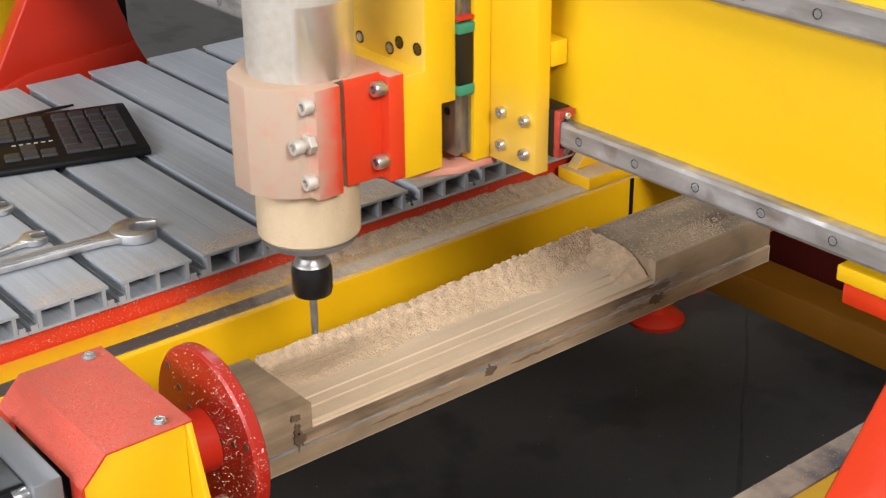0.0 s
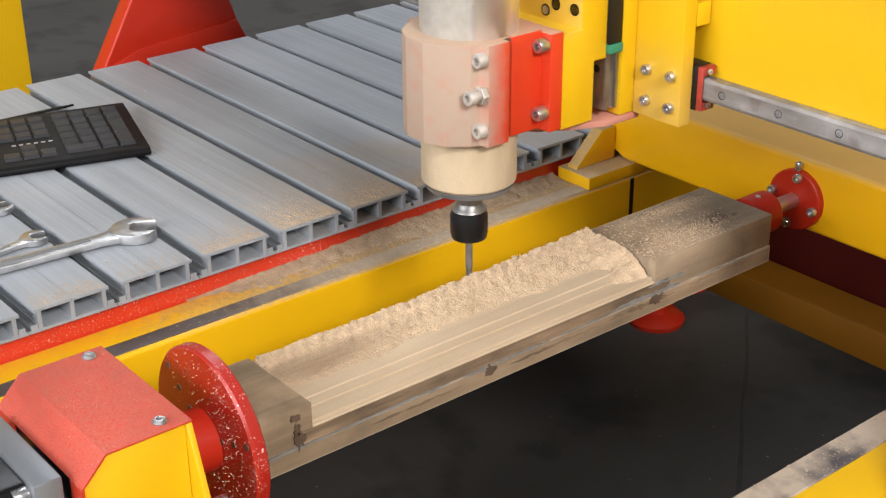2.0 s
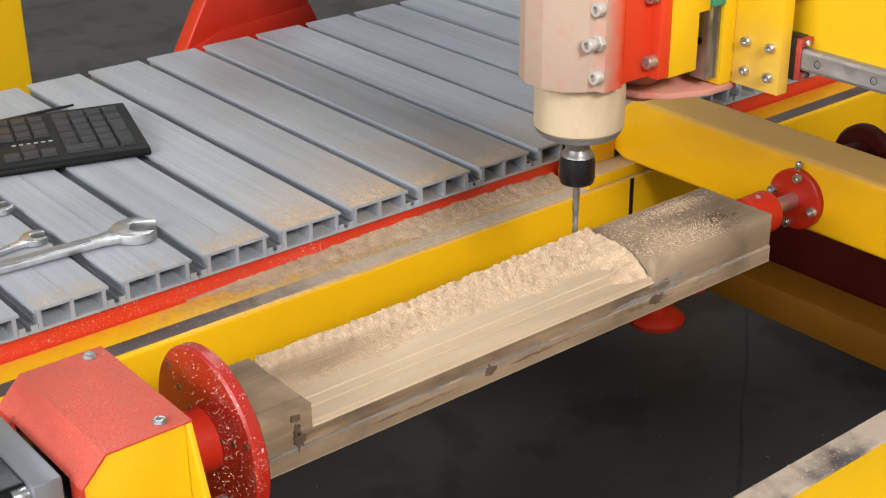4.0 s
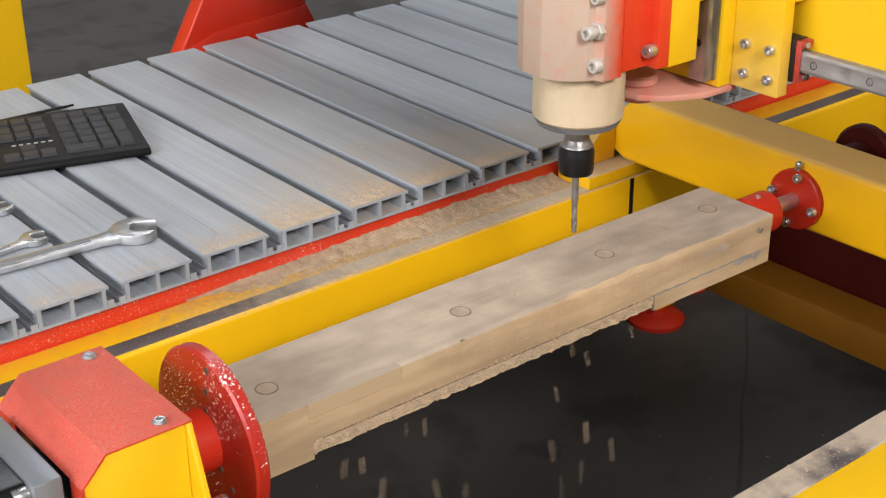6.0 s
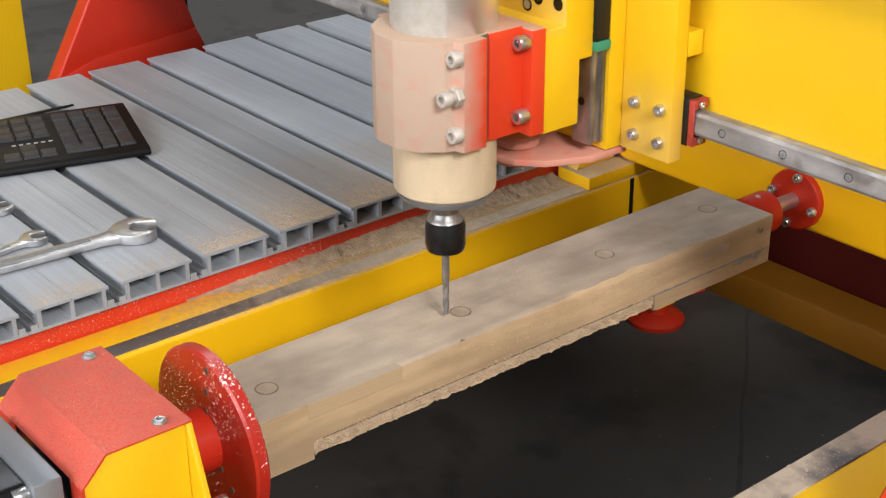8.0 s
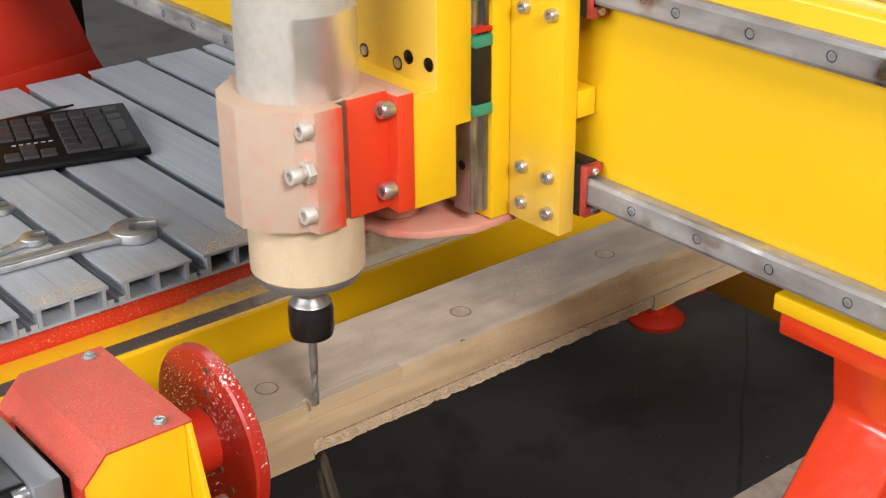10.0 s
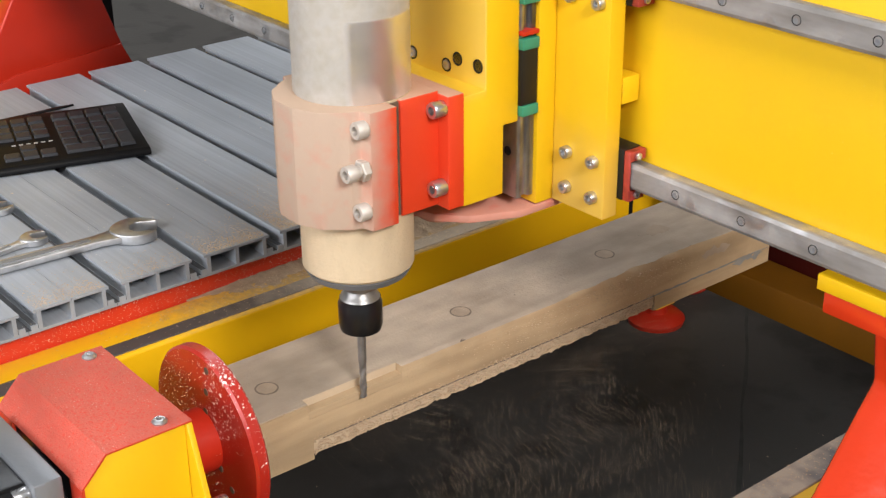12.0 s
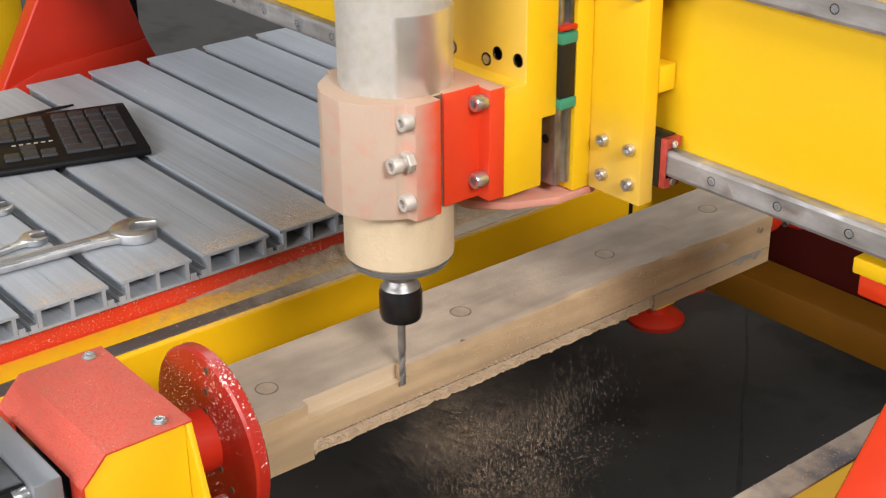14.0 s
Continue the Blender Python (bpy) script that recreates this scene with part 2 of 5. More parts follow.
chrome = spindle_metal()
nose = streaked(material("powdered_spindle_nose", (0.54, 0.425, 0.285), 0.85, 0, 0.08, 20, 0.35, 420), (60, 60, 22), 0.9, 1.06)
dark_steel = flecks(powder(material("dark_steel_strip", (0.10, 0.085, 0.08), 0.5, 0.4, 0.2, 20, 0.1, 300), (0.44, 0.36, 0.27), S * -0.74, S * -0.42, 1, 0.5, 60, 0, 0.92, window=(1, S * 0.45, S * 0.16)), (0.55, 0.47, 0.4), 450, 0.10, 14)
black_steel = material("black_oxide_steel", (0.022, 0.022, 0.024), 0.32, 0.6, 0.15, 20, 0.05, 300)
black_plastic = gloss(material("black_plastic", (0.005, 0.005, 0.006), 0.5, 0, 0.15, 30, 0.06, 800), 0.2)
key_plastic = gloss(material("key_plastic", (0.030, 0.031, 0.036), 0.42, 0, 0.15, 30, 0.06, 800), 0.3)
strip_steel = powder(material("scuffed_strip_steel", (0.11, 0.11, 0.125), 0.45, 0.4, 0.2, 30, 0.1, 300), (0.46, 0.39, 0.31), -9, 5, 1, 4.0, 13, 0, 0.95)
mark = material("pale_print", (0.38, 0.38, 0.38), 0.6)
grey_cast = material("grey_cast_aluminium", (0.25, 0.265, 0.29), 0.45, 0.5, 0.08, 25, 0.1, 300)
green = material("green_seal", (0.03, 0.22, 0.13), 0.5)
wall_paint = material("hall_wall_paint", (0.46, 0.475, 0.48), 0.8, 0, 0.08, 0.6, 0.1, 20)
ceiling_paint = material("hall_ceiling_sheet", (0.5, 0.5, 0.5), 0.8, 0, 0.06, 0.6)


def concrete():
    m = material("concrete", (0.074, 0.068, 0.063), 0.62, 0, 0.18, 2.2, 0.25, 60)
    nt = m.node_tree
    b = nt.nodes["Principled BSDF"]
    tc = nt.nodes.new("ShaderNodeTexCoord")
    v = nt.nodes.new("ShaderNodeTexNoise")
    v.inputs["Scale"].default_value, v.inputs["Detail"].default_value = 7, 8
    nt.links.new(tc.outputs["Object"], v.inputs["Vector"])
    mr = nt.nodes.new("ShaderNodeMapRange")
    mr.inputs[1].default_value, mr.inputs[2].default_value, mr.inputs[3].default_value = 0.52, 0.62, 1.0
    mr.inputs[4].default_value = 0.72
    nt.links.new(v.outputs["Fac"], mr.inputs[0])
    mul = nt.nodes.new("ShaderNodeMix")
    mul.data_type, mul.blend_type = "RGBA", "MULTIPLY"
    mul.inputs["Factor"].default_value = 1
    nt.links.new(b.inputs["Base Color"].links[0].from_socket, mul.inputs["A"])
    nt.links.new(mr.outputs[0], mul.inputs["B"])
    nt.links.new(mul.outputs["Result"], b.inputs["Base Color"])
    return m


def wood(name, light, dark, stain=0.35, rough=0.75, grain=0.55):
    """Grain along Y, with long streaks and a few stains."""
    m = material(name, light, rough, 0, 0.06, 16, 0.25, 420)
    nt = m.node_tree
    b = nt.nodes["Principled BSDF"]
    tc = nt.nodes.new("ShaderNodeTexCoord")
    mp = nt.nodes.new("ShaderNodeMapping")
    mp.inputs["Scale"].default_value = (38, 2.2, 38)
    nt.links.new(tc.outputs["Object"], mp.inputs[0])
    n = nt.nodes.new("ShaderNodeTexNoise")
    n.inputs["Scale"].default_value, n.inputs["Detail"].default_value, n.inputs["Distortion"].default_value = 1.6, 8, 0.8
    nt.links.new(mp.outputs[0], n.inputs["Vector"])
    st = nt.nodes.new("ShaderNodeTexNoise")
    st.inputs["Scale"].default_value, st.inputs["Detail"].default_value = 11, 8
    nt.links.new(tc.outputs["Object"], st.inputs["Vector"])
    old = b.inputs["Base Color"].links[0].from_socket
    for src, lo, hi, k in ((n, 0.42, 0.75, grain), (st, 0.47, 0.66, stain)):
        mr = nt.nodes.new("ShaderNodeMapRange")
        mr.inputs[1].default_value, mr.inputs[2].default_value, mr.inputs[4].default_value = lo, hi, k
        nt.links.new(src.outputs["Fac"], mr.inputs[0])
        mix = nt.nodes.new("ShaderNodeMix")
        mix.data_type = "RGBA"
        nt.links.new(mr.outputs[0], mix.inputs["Factor"])
        nt.links.new(old, mix.inputs["A"])
        mix.inputs["B"].default_value = (*dark, 1)
        old = mix.outputs["Result"]
    nt.links.new(old, b.inputs["Base Color"])
    return m


floor_mat = gloss(concrete(), 0.2)
joint_mat = material("dirty_joint", (0.045, 0.043, 0.04), 0.9, 0, 0.3, 30)
wood_face = flecks(streaked(wood("board_face_wood", (0.47, 0.378, 0.293), (0.22, 0.168, 0.122), 0.42, 0.75, 0.25), (9, 5, 9), 0.80, 1.12), (0.13, 0.095, 0.07), 60, 0.10, 22, 0.46, 0.75)
wood_face = streaked(wood_face, (42, 20, 42), 0.84, 1.08)
wood_side = streaked(wood("board_side_wood", (0.50, 0.36, 0.215), (0.30, 0.195, 0.105), 0.6), (16, 7, 30), 0.72, 1.15)
wood_edge = material("board_edge_wood", (0.46, 0.33, 0.198), 0.75, 0, 0.12, 30, 0.2, 420)
cut_face = material("plain_board_face", (0.375, 0.305, 0.235), 0.75, 0, 0.08, 60, 0.2, 420)
wood_grey = flecks(streaked(wood("weathered_board_wood", (0.37, 0.265, 0.165), (0.105, 0.072, 0.046), 0.75, 0.75, 0.5), (12, 6, 12), 0.65, 1.2), (0.05, 0.036, 0.025), 40, 0.08, 18)
wood_far = streaked(wood("dark_weathered_wood", (0.35, 0.262, 0.172), (0.12, 0.085, 0.055), 0.8, 0.75, 0.5), (14, 8, 14), 0.6, 1.25)
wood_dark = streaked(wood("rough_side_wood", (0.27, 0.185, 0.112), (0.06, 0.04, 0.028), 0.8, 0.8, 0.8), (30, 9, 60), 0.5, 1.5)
wood_fresh = streaked(wood("freshly_cut_wood", (0.55, 0.43, 0.30), (0.44, 0.33, 0.22), 0.25), (10, 3, 10), 0.92, 1.06)
glue = material("grey_glue", (0.23, 0.225, 0.21), 0.6, 0, 0.25, 60)
sawdust = material("sawdust", (0.53, 0.395, 0.265), 0.95, 0, 0.16, 120, 0.3, 700)
plug_mat = material("wood_plug", (0.37, 0.285, 0.21), 0.7, 0, 0.15, 60)
ring_mat = material("plug_ring", (0.19, 0.145, 0.11), 0.75, 0, 0.4, 80)
# knots and stains; also the painted shade of clamp gap and plate holes
knot_and_shade_mat = material("dark_knot_and_shade", (0.11, 0.070, 0.045), 0.7, 0, 0.4, 60)


# ---- shapes, in plan units ----
def box(x0, x1, y0, y1, z0, z1, bev=0.0, seg=2):
    bm = bmesh.new()
    bmesh.ops.create_cube(bm, size=1, matrix=Matrix.Translation(((x0 + x1) / 2, (y0 + y1) / 2, (z0 + z1) / 2)) @ Matrix.Diagonal((x1 - x0, y1 - y0, z1 - z0, 1)))
    if bev:
        bmesh.ops.bevel(bm, geom=bm.edges[:], offset=bev, segments=seg, affect="EDGES", profile=0.5)
    return bm


AXES = {"x": Matrix.Rotation(radians(90), 4, "Y"), "y": Matrix.Rotation(radians(-90), 4, "X"), "z": Matrix.Identity(4)}


def lathe(profile, at, axis="z", seg=40):
    """Turn (radius, height) pairs about an axis through at; ends are closed."""
    bm = bmesh.new()
    rings = []
    for r, h in profile:
        rings.append([bm.verts.new((r * math.cos(2 * math.pi * i / seg), r * math.sin(2 * math.pi * i / seg), h)) for i in range(seg)])
    for a, b in zip(rings, rings[1:]):
        for i in range(seg):
            bm.faces.new((a[i], a[(i + 1) % seg], b[(i + 1) % seg], b[i]))
    bm.faces.new(rings[0][::-1])
    bm.faces.new(rings[-1])
    bmesh.ops.transform(bm, matrix=Matrix.Translation(at) @ AXES[axis], verts=bm.verts[:])
    bmesh.ops.recalc_face_normals(bm, faces=bm.faces[:])
    return bm


def cyl(at, r, h, axis="z", seg=32, bev=0.0):
    b = bev or r * 0.06
    return lathe([(r - b, 0), (r, b), (r, h - b), (r - b, h)], at, axis, seg)


def prism(points, axis, lo, hi, bev=0.0, seg=2):
    """A flat outline swept along an axis. Outline in (y, z) for x, (x, z) for y, (x, y) for z."""
    bm = bmesh.new()
    put = {"x": lambda p, h: (h, p[0], p[1]), "y": lambda p, h: (p[0], h, p[1]), "z": lambda p, h: (p[0], p[1], h)}[axis]
    a = [bm.verts.new(put(p, lo)) for p in points]
    b = [bm.verts.new(put(p, hi)) for p in points]
    n = len(points)
    bm.faces.new(a)
    bm.faces.new(b[::-1])
    for i in range(n):
        bm.faces.new((a[i], b[i], b[(i + 1) % n], a[(i + 1) % n]))
    bmesh.ops.recalc_face_normals(bm, faces=bm.faces[:])
    if bev:
        bmesh.ops.bevel(bm, geom=bm.edges[:], offset=bev, segments=seg, affect="EDGES", profile=0.5)
    return bm


def join(*bms):
    out = bmesh.new()
    for b in bms:
        me = bpy.data.meshes.new("tmp")
        b.to_mesh(me)
        out.from_mesh(me)
        bpy.data.meshes.remove(me)
        b.free()
    return out


def turned(bm, m):
    bmesh.ops.transform(bm, matrix=m, verts=bm.verts[:])
    return bm


def socket_screw(at, r, h, way):
    """Cap screw head with a hexagon socket; way is its axis, '+x', '-y' or '+z'."""
    bm = lathe([(r * 0.92, 0), (r, h * 0.08), (r, h * 0.88), (r * 0.9, h), (r * 0.52, h), (r * 0.5, h * 0.45)], (0, 0, 0), "z", 18)
    m = {"+x": Matrix.Rotation(radians(90), 4, "Y"), "-y": Matrix.Rotation(radians(90), 4, "X"), "+z": Matrix.Identity(4), "+y": Matrix.Rotation(radians(-90), 4, "X")}[way]
    return turned(bm, Matrix.Translation(at) @ m)


ORIGIN = {}


def thing(name, origin, label, category, group="", kind=""):
    ob = new(name)
    ob.location = (S * origin[0], S * origin[1], S * (origin[2] + ZF))
    ob.empty_display_size = 0.05
    ORIGIN[ob.name] = Vector(origin)
    return tagged(ob, label, category, group, kind)


def mesh_of(name, bm, mat, origin, smooth=True):
    me = bpy.data.meshes.new(name)
    for v in bm.verts:
        v.co = (v.co - origin) * S
    bm.to_mesh(me)
    bm.free()
    me.materials.append(mat)
    if smooth:
        for p in me.polygons:
            p.use_smooth = True
        me.set_sharp_from_angle(angle=radians(35))
    return me


def part(name, bm, mat, parent, label="", pivot=None, smooth=True):
    """One mesh under a thing or a part; the outline is in plan units of the place."""
    base = ORIGIN[parent.name]
    o = Vector(pivot) if pivot is not None else base
    ob = new(name, mesh_of(name, bm, mat, o, smooth))
    ob.parent = parent
    ob.location = (o - base) * S
    ORIGIN[ob.name] = o
    return tagged(ob, label)


def structure(name, bm, mat, label, category):
    """A piece of the setting, in metres."""
    me = bpy.data.meshes.new(name)
    bm.to_mesh(me)
    bm.free()
    me.materials.append(mat)
    return tagged(new(name, me), label, category, kind="structure")


# ---- the hall: unseen walls and ceiling, added to enclose and bounce the light ----
structure("floor", box(-7, 5.2, -6, 8, -0.2, 0), floor_mat, "worn grey concrete workshop floor with stains", "floor")
structure("ceiling", join(box(-7, 5.2, -6, 1.8, 5.0, 5.2), box(-7, 5.2, 3.0, 8, 5.0, 5.2), box(-7, -5.1, 1.8, 3.0, 5.0, 5.2), box(-2.1, 5.2, 1.8, 3.0, 5.0, 5.2)), ceiling_paint, "unseen pale metal sheet ceiling with an opening for the added fill", "ceiling")
structure("wall_west", box(-7.2, -7, -6, 8, -0.2, 5.2), wall_paint, "plain grey painted hall wall", "wall")
structure("wall_north", box(-7.2, 5.4, 8, 8.2, -0.2, 5.2), wall_paint, "plain grey painted hall wall", "wall")
structure("wall_south", join(box(-7.2, 5.4, -6.2, -6, -0.2, 2.2), box(-7.2, 5.4, -6.2, -6, 4.2, 5.2), box(-7.2, -2.6, -6.2, -6, 2.2, 4.2), box(3.2, 5.4, -6.2, -6, 2.2, 4.2)), wall_paint, "unseen grey hall wall with a wide opening added for light", "wall")
structure("wall_east", join(box(5.2, 5.4, -6, 8, -0.2, 3.2), box(5.2, 5.4, -6, 8, 5.0, 5.2), box(5.2, 5.4, -6, -3.1, 3.2, 5.0), box(5.2, 5.4, 0.1, 8, 3.2, 5.0)), wall_paint, "unseen grey hall wall with a wide high opening added for light", "wall")

pts = [(0.0030 * (1 + 0.9 * noise.noise(Vector((k * 0.9, 0, 0)))) * e + 0.011 * noise.noise(Vector((k * 0.45, 3, 0))), -2.6 + 0.1 * k) for e, ks in ((-1, range(49)), (1, range(48, -1, -1))) for k in ks]
structure("floor_joint", turned(prism(pts, "z", 0.0, 0.0006), Matrix.Translation((S * -0.727, S * 1.031, 0)) @ Matrix.Rotation(math.atan2(0.5185, 0.6454), 4, "Z")), joint_mat, "dark worn joint between concrete slabs", "floor joint")

# ---- machine frame ----
frame_o = (0.0, 0.0, -ZF)
machine = thing("machine_frame", frame_o, "yellow and red welded steel frame of a router", "machine frame")
L_BEAM_Y0, L_BEAM_Y1 = -2.2, 1.6
part("side_beam", box(-0.447, -0.355, L_BEAM_Y0, L_BEAM_Y1, 0.70, 0.888, 0.006, 3), yellow_beam, machine, "glossy yellow box beam dusted with brown sawdust")
part("rail_seat", box(-0.392, -0.362, L_BEAM_Y0, L_BEAM_Y1, 0.884, 0.8895, 0.0008, 1), dark_steel, machine, "dark bare steel strip powdered with sawdust")
# black strip laid on the face as the shade of the beam gap
part("beam_gap_shade", box(-0.3549, -0.3538, 0.147, 0.156, 0.72, 0.885), black_steel, machine, "black strip for the shade in the gap between welded beams")
part("table_beam", box(-0.53, -0.449, L_BEAM_Y0, L_BEAM_Y1, 0.80, 0.9215, 0.003), red, machine, "bright red beam sprinkled with pale flecks")
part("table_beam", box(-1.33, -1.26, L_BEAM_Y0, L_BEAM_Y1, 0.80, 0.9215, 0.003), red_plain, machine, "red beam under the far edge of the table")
part("side_beam", box(0.397, 0.53, L_BEAM_Y0, L_BEAM_Y1, 0.70, 0.888, 0.005, 3), yellow, machine, "yellow box beam")
part("rail_seat", box(0.3985, 0.4415, L_BEAM_Y0, L_BEAM_Y1, 0.884, 0.8905, 0.0012, 1), strip_steel, machine, "scuffed steel strip thick with sawdust")
part("cross_beam", prism([(-0.442, 0.962), (-0.366, 1.030), (0.70, 1.030), (0.70, 0.912), (-0.38, 0.912), (-0.438, 0.938)], "y", 0.152, 0.255, 0.010, 4), yellow_cross, machine, "unseen broad yellow cross beam added to block light with sawdust on top")
part("gusset_base", box(-0.436, -0.357, 0.046, 0.30, 0.8883, 0.9113, 0.002), yellow_beam, machine)
part("gusset", prism([(0.056, 0.9113), (0.060, 0.917), (0.118, 0.972), (0.1515, 0.972), (0.1515, 0.9113)], "x", -0.424, -0.400, 0.002), yellow_beam, machine)
part("lower_cross_beam", box(-0.60, 0.9, 0.40, 0.495, 0.572, 0.64, 0.006), shaded_yellow, machine, "lower yellow tie beam with its shade painted in")
part("lower_panel", box(-0.34, 0.9, 0.497, 0.512, 0.60, 0.865, 0.002), shaded_maroon, machine, "red panel behind the cross beam with its shade painted in")
for lx, ly in ((-0.40, 1.45), (-0.40, -2.05), (0.46, 1.45), (0.46, -2.05), (-1.295, 1.45), (-1.295, -2.05)):
    part("leg", box(lx - 0.045, lx + 0.045, ly - 0.045, ly + 0.045, -0.07, 0.80 if lx < -1 else 0.70, 0.004), yellow, machine)
    part("foot", cyl((lx, ly, -ZF), 0.065, 0.05, "z", 28, 0.01), red_plain, machine)
part("leg", box(-1.25, -1.17, 1.17, 1.25, -0.06, 0.80, 0.004), yellow, machine)
part("foot", lathe([(0.082, 0), (0.085, 0.014), (0.072, 0.026), (0.035, 0.034), (0.03, 0.06)], (-1.209, 1.213, -ZF), "z", 32), red_plain, machine, "round red levelling foot")

# unseen sheets, added to keep light off the floor below the machine
part("light_block", box(0.500, 0.512, L_BEAM_Y0, L_BEAM_Y1, -0.10, 0.6995), black_steel, machine, "unseen dark sheet added under the side beam to block light")
part("light_block", box(-1.39, 0.499, -1.512, -1.50, -0.10, 0.79), black_steel, machine, "unseen dark sheet added at the machine's end to block light")
part("light_block", box(-1.402, -1.39, -1.512, 1.612, -0.10, 0.79), black_steel, machine, "unseen dark sheet added under the table to block light")
part("light_block", box(-1.39, 0.499, 1.60, 1.612, -0.10, 0.79), black_steel, machine, "unseen dark sheet added at the machine's end to block light")
# unseen mirror of the far beam, added to stop low light
part("cross_beam", box(-0.446, 0.70, -1.52, -1.42, 0.912, 1.030, 0.010, 4), yellow, machine, "unseen broad yellow cross beam added to block light")

# ---- table of aluminium slats ----
table = thing("slat_table", (-0.89, -0.15, 0.9215), "grey aluminium T-slot table of parallel slats", "table")
PITCH, SLAT0 = 0.1333, -0.7486


def slat(k):
    yc = SLAT0 + PITCH * k
    x0, x1, zb, zt = -1.345, -0.435, 0.922, 0.957
    t = 0.0045
    h = PITCH / 2 - 0.0006
    shape = [box(x0, x1, yc - h, yc + h, zb, zb + t), box(x0, x1, yc - 0.0565, yc - 0.0004, zt - t, zt), box(x0, x1, yc + 0.0004, yc + 0.0565, zt - t, zt - 0.0004)]
    for w in (-0.0485, 0.0, 0.0485):
        shape.append(box(x0, x1, yc + w - 0.003, yc + w + 0.003, zb + t, zt - t))
    for w in (-1, 1):
        shape.append(box(x0, x1, yc + w * 0.0575 - 0.005, yc + w * 0.0575 + 0.005, zb + t, zb + 0.012))
    return join(*shape)


# slot floors coloured dark for the shade between slats, plus sawdust flecks
slot_shade_mat = flecks(material("shaded_slot", (0.085, 0.088, 0.095), 0.7, 0, 0.3, 40, 0.2, 300), (0.50, 0.42, 0.32), 300, 0.10, 8)
for k in range(-6, 12):
    part("slat", slat(k), alu, table, smooth=False)
    yb = SLAT0 + PITCH * (k + 0.5)
    part("slot_shade", join(box(-1.343, -0.437, yb - 0.0039, yb + 0.0039, 0.9268, 0.9274), box(-1.343, -0.437, yb - 0.0128, yb - 0.0045, 0.9341, 0.9346), box(-1.343, -0.437, yb + 0.0045, yb + 0.0128, 0.9341, 0.9346)), slot_shade_mat, table, "slot floor painted dark for shade, flecked with sawdust", smooth=False)

# ---- rotary headstock ----
AX, AZ = 0.0, 0.9625
head = thing("rotary_headstock", (0, -1.05, 0.888), "red and yellow rotary headstock with a red face plate", "rotary axis")
side = [(-0.9972, 1.057), (-1.0865, 1.057), (-1.1145, 1.0275), (-1.1145, 0.86), (-0.9972, 0.86)]
part("side_plate", prism(side, "x", 0.083, 0.095, 0.001), yellow, head, "yellow steel side plate")
part("side_plate", prism(side, "x", -0.107, -0.095, 0.001), yellow, head, "yellow steel side plate")
part("cover", prism([(-0.9890, 1.0578), (-0.9890, 1.0605), (-1.0885, 1.0605), (-1.1185, 1.0295), (-1.1150, 1.0285), (-1.0870, 1.0575)], "x", -0.109, 0.097, 0.0006, 1), red_cover, head, "folded red sheet cover dulled by dust")
part("cover_flap", box(0.070, 0.097, -1.1185, -1.1150, 0.86, 1.0283), red_cover, head)
part("cover_flap", box(-0.109, -0.070, -1.1185, -1.1150, 0.86, 1.0283), red_cover, head)
# added black block that gives the hollow under the cover its shade
part("dark_interior", box(-0.082, 0.082, -1.1135, -1.00, 0.862, 1.02, 0.004), black_steel, head, "black block standing in for the shaded inside of the cover")
part("front_plate", prism([(-0.109, 1.0573), (0.097, 1.0573), (0.162, 0.86), (-0.17, 0.86)], "y", -0.9965, -0.9895, 0.001), yellow, head, "yellow steel front plate flaring downwards")
part("bridge", box(-0.40, 0.42, -1.15, -0.975, 0.82, 0.8595, 0.003), yellow, head, "yellow bridge carrying the headstock")
part("hub", lathe([(0.046, 0), (0.046, 0.012), (0.038, 0.018), (0.038, 0.0640)], (AX, -0.9893, AZ), "y", 40), red_plain, head, "red bearing hub")
for sx, sy in ((-0.092, -1.012), (0.080, -1.018)):
    part("screw", lathe([(0.008, 0), (0.0085, 0.002), (0.006, 0.0045), (0.003, 0.0045), (0.0025, 0.002)], (sx, sy, 1.0605), "z", 16), steel, head, "zinc plated screw")
part("bolt", socket_screw((0.104, -0.9893, 0.950), 0.0085, 0.028, "+y"), steel, head)
part("motor", join(box(-0.068, 0.068, -1.34, -1.1595, 0.899, 1.034, 0.012, 3), box(-0.058, 0.058, -1.34, -1.1595, 0.895, 1.038, 0.004), box(-0.072, 0.072, -1.34, -1.1595, 0.91, 1.022, 0.004)), black_steel, head, "black stepper motor")
part("motor_flange", box(-0.078, 0.078, -1.1590, -1.128, 0.889, 1.042, 0.004, 2), grey_cast, head, "grey cast motor flange")
part("motor_neck", cyl((0, -1.1275, 0.9655), 0.06, 0.0135, "y", 32), black_steel, head)
for bx in (-0.062, 0.062):
    part("bolt", socket_screw((bx, -1.1595, 1.026), 0.0088, 0.017, "-y"), steel, head)
disc = part("face_plate", lathe([(0.108, 0), (0.111, 0.003), (0.111, 0.015), (0.108, 0.018)], (AX, -0.925, AZ), "y", 72), shaded_red_disc, head, "round red face plate darkened for shade, with drilled holes and sawdust flecks", pivot=(AX, -0.916, AZ))
# dark discs on the plate stand in for the shade inside its holes
for k in range(3):
    for r in (0.040, 0.068, 0.098):
        a = radians(20 + 120 * k)
        part("hole", lathe([(0.0045, 0), (0.0045, 0.0012)], (AX + r * math.cos(a), -0.9258, AZ + r * math.sin(a)), "y", 12), knot_and_shade_mat, disc)

# ---- tailstock ----
tail = thing("tailstock", (AX, 0.152, AZ), "red tailstock cup on a steel shaft with a bolted flange", "rotary axis")
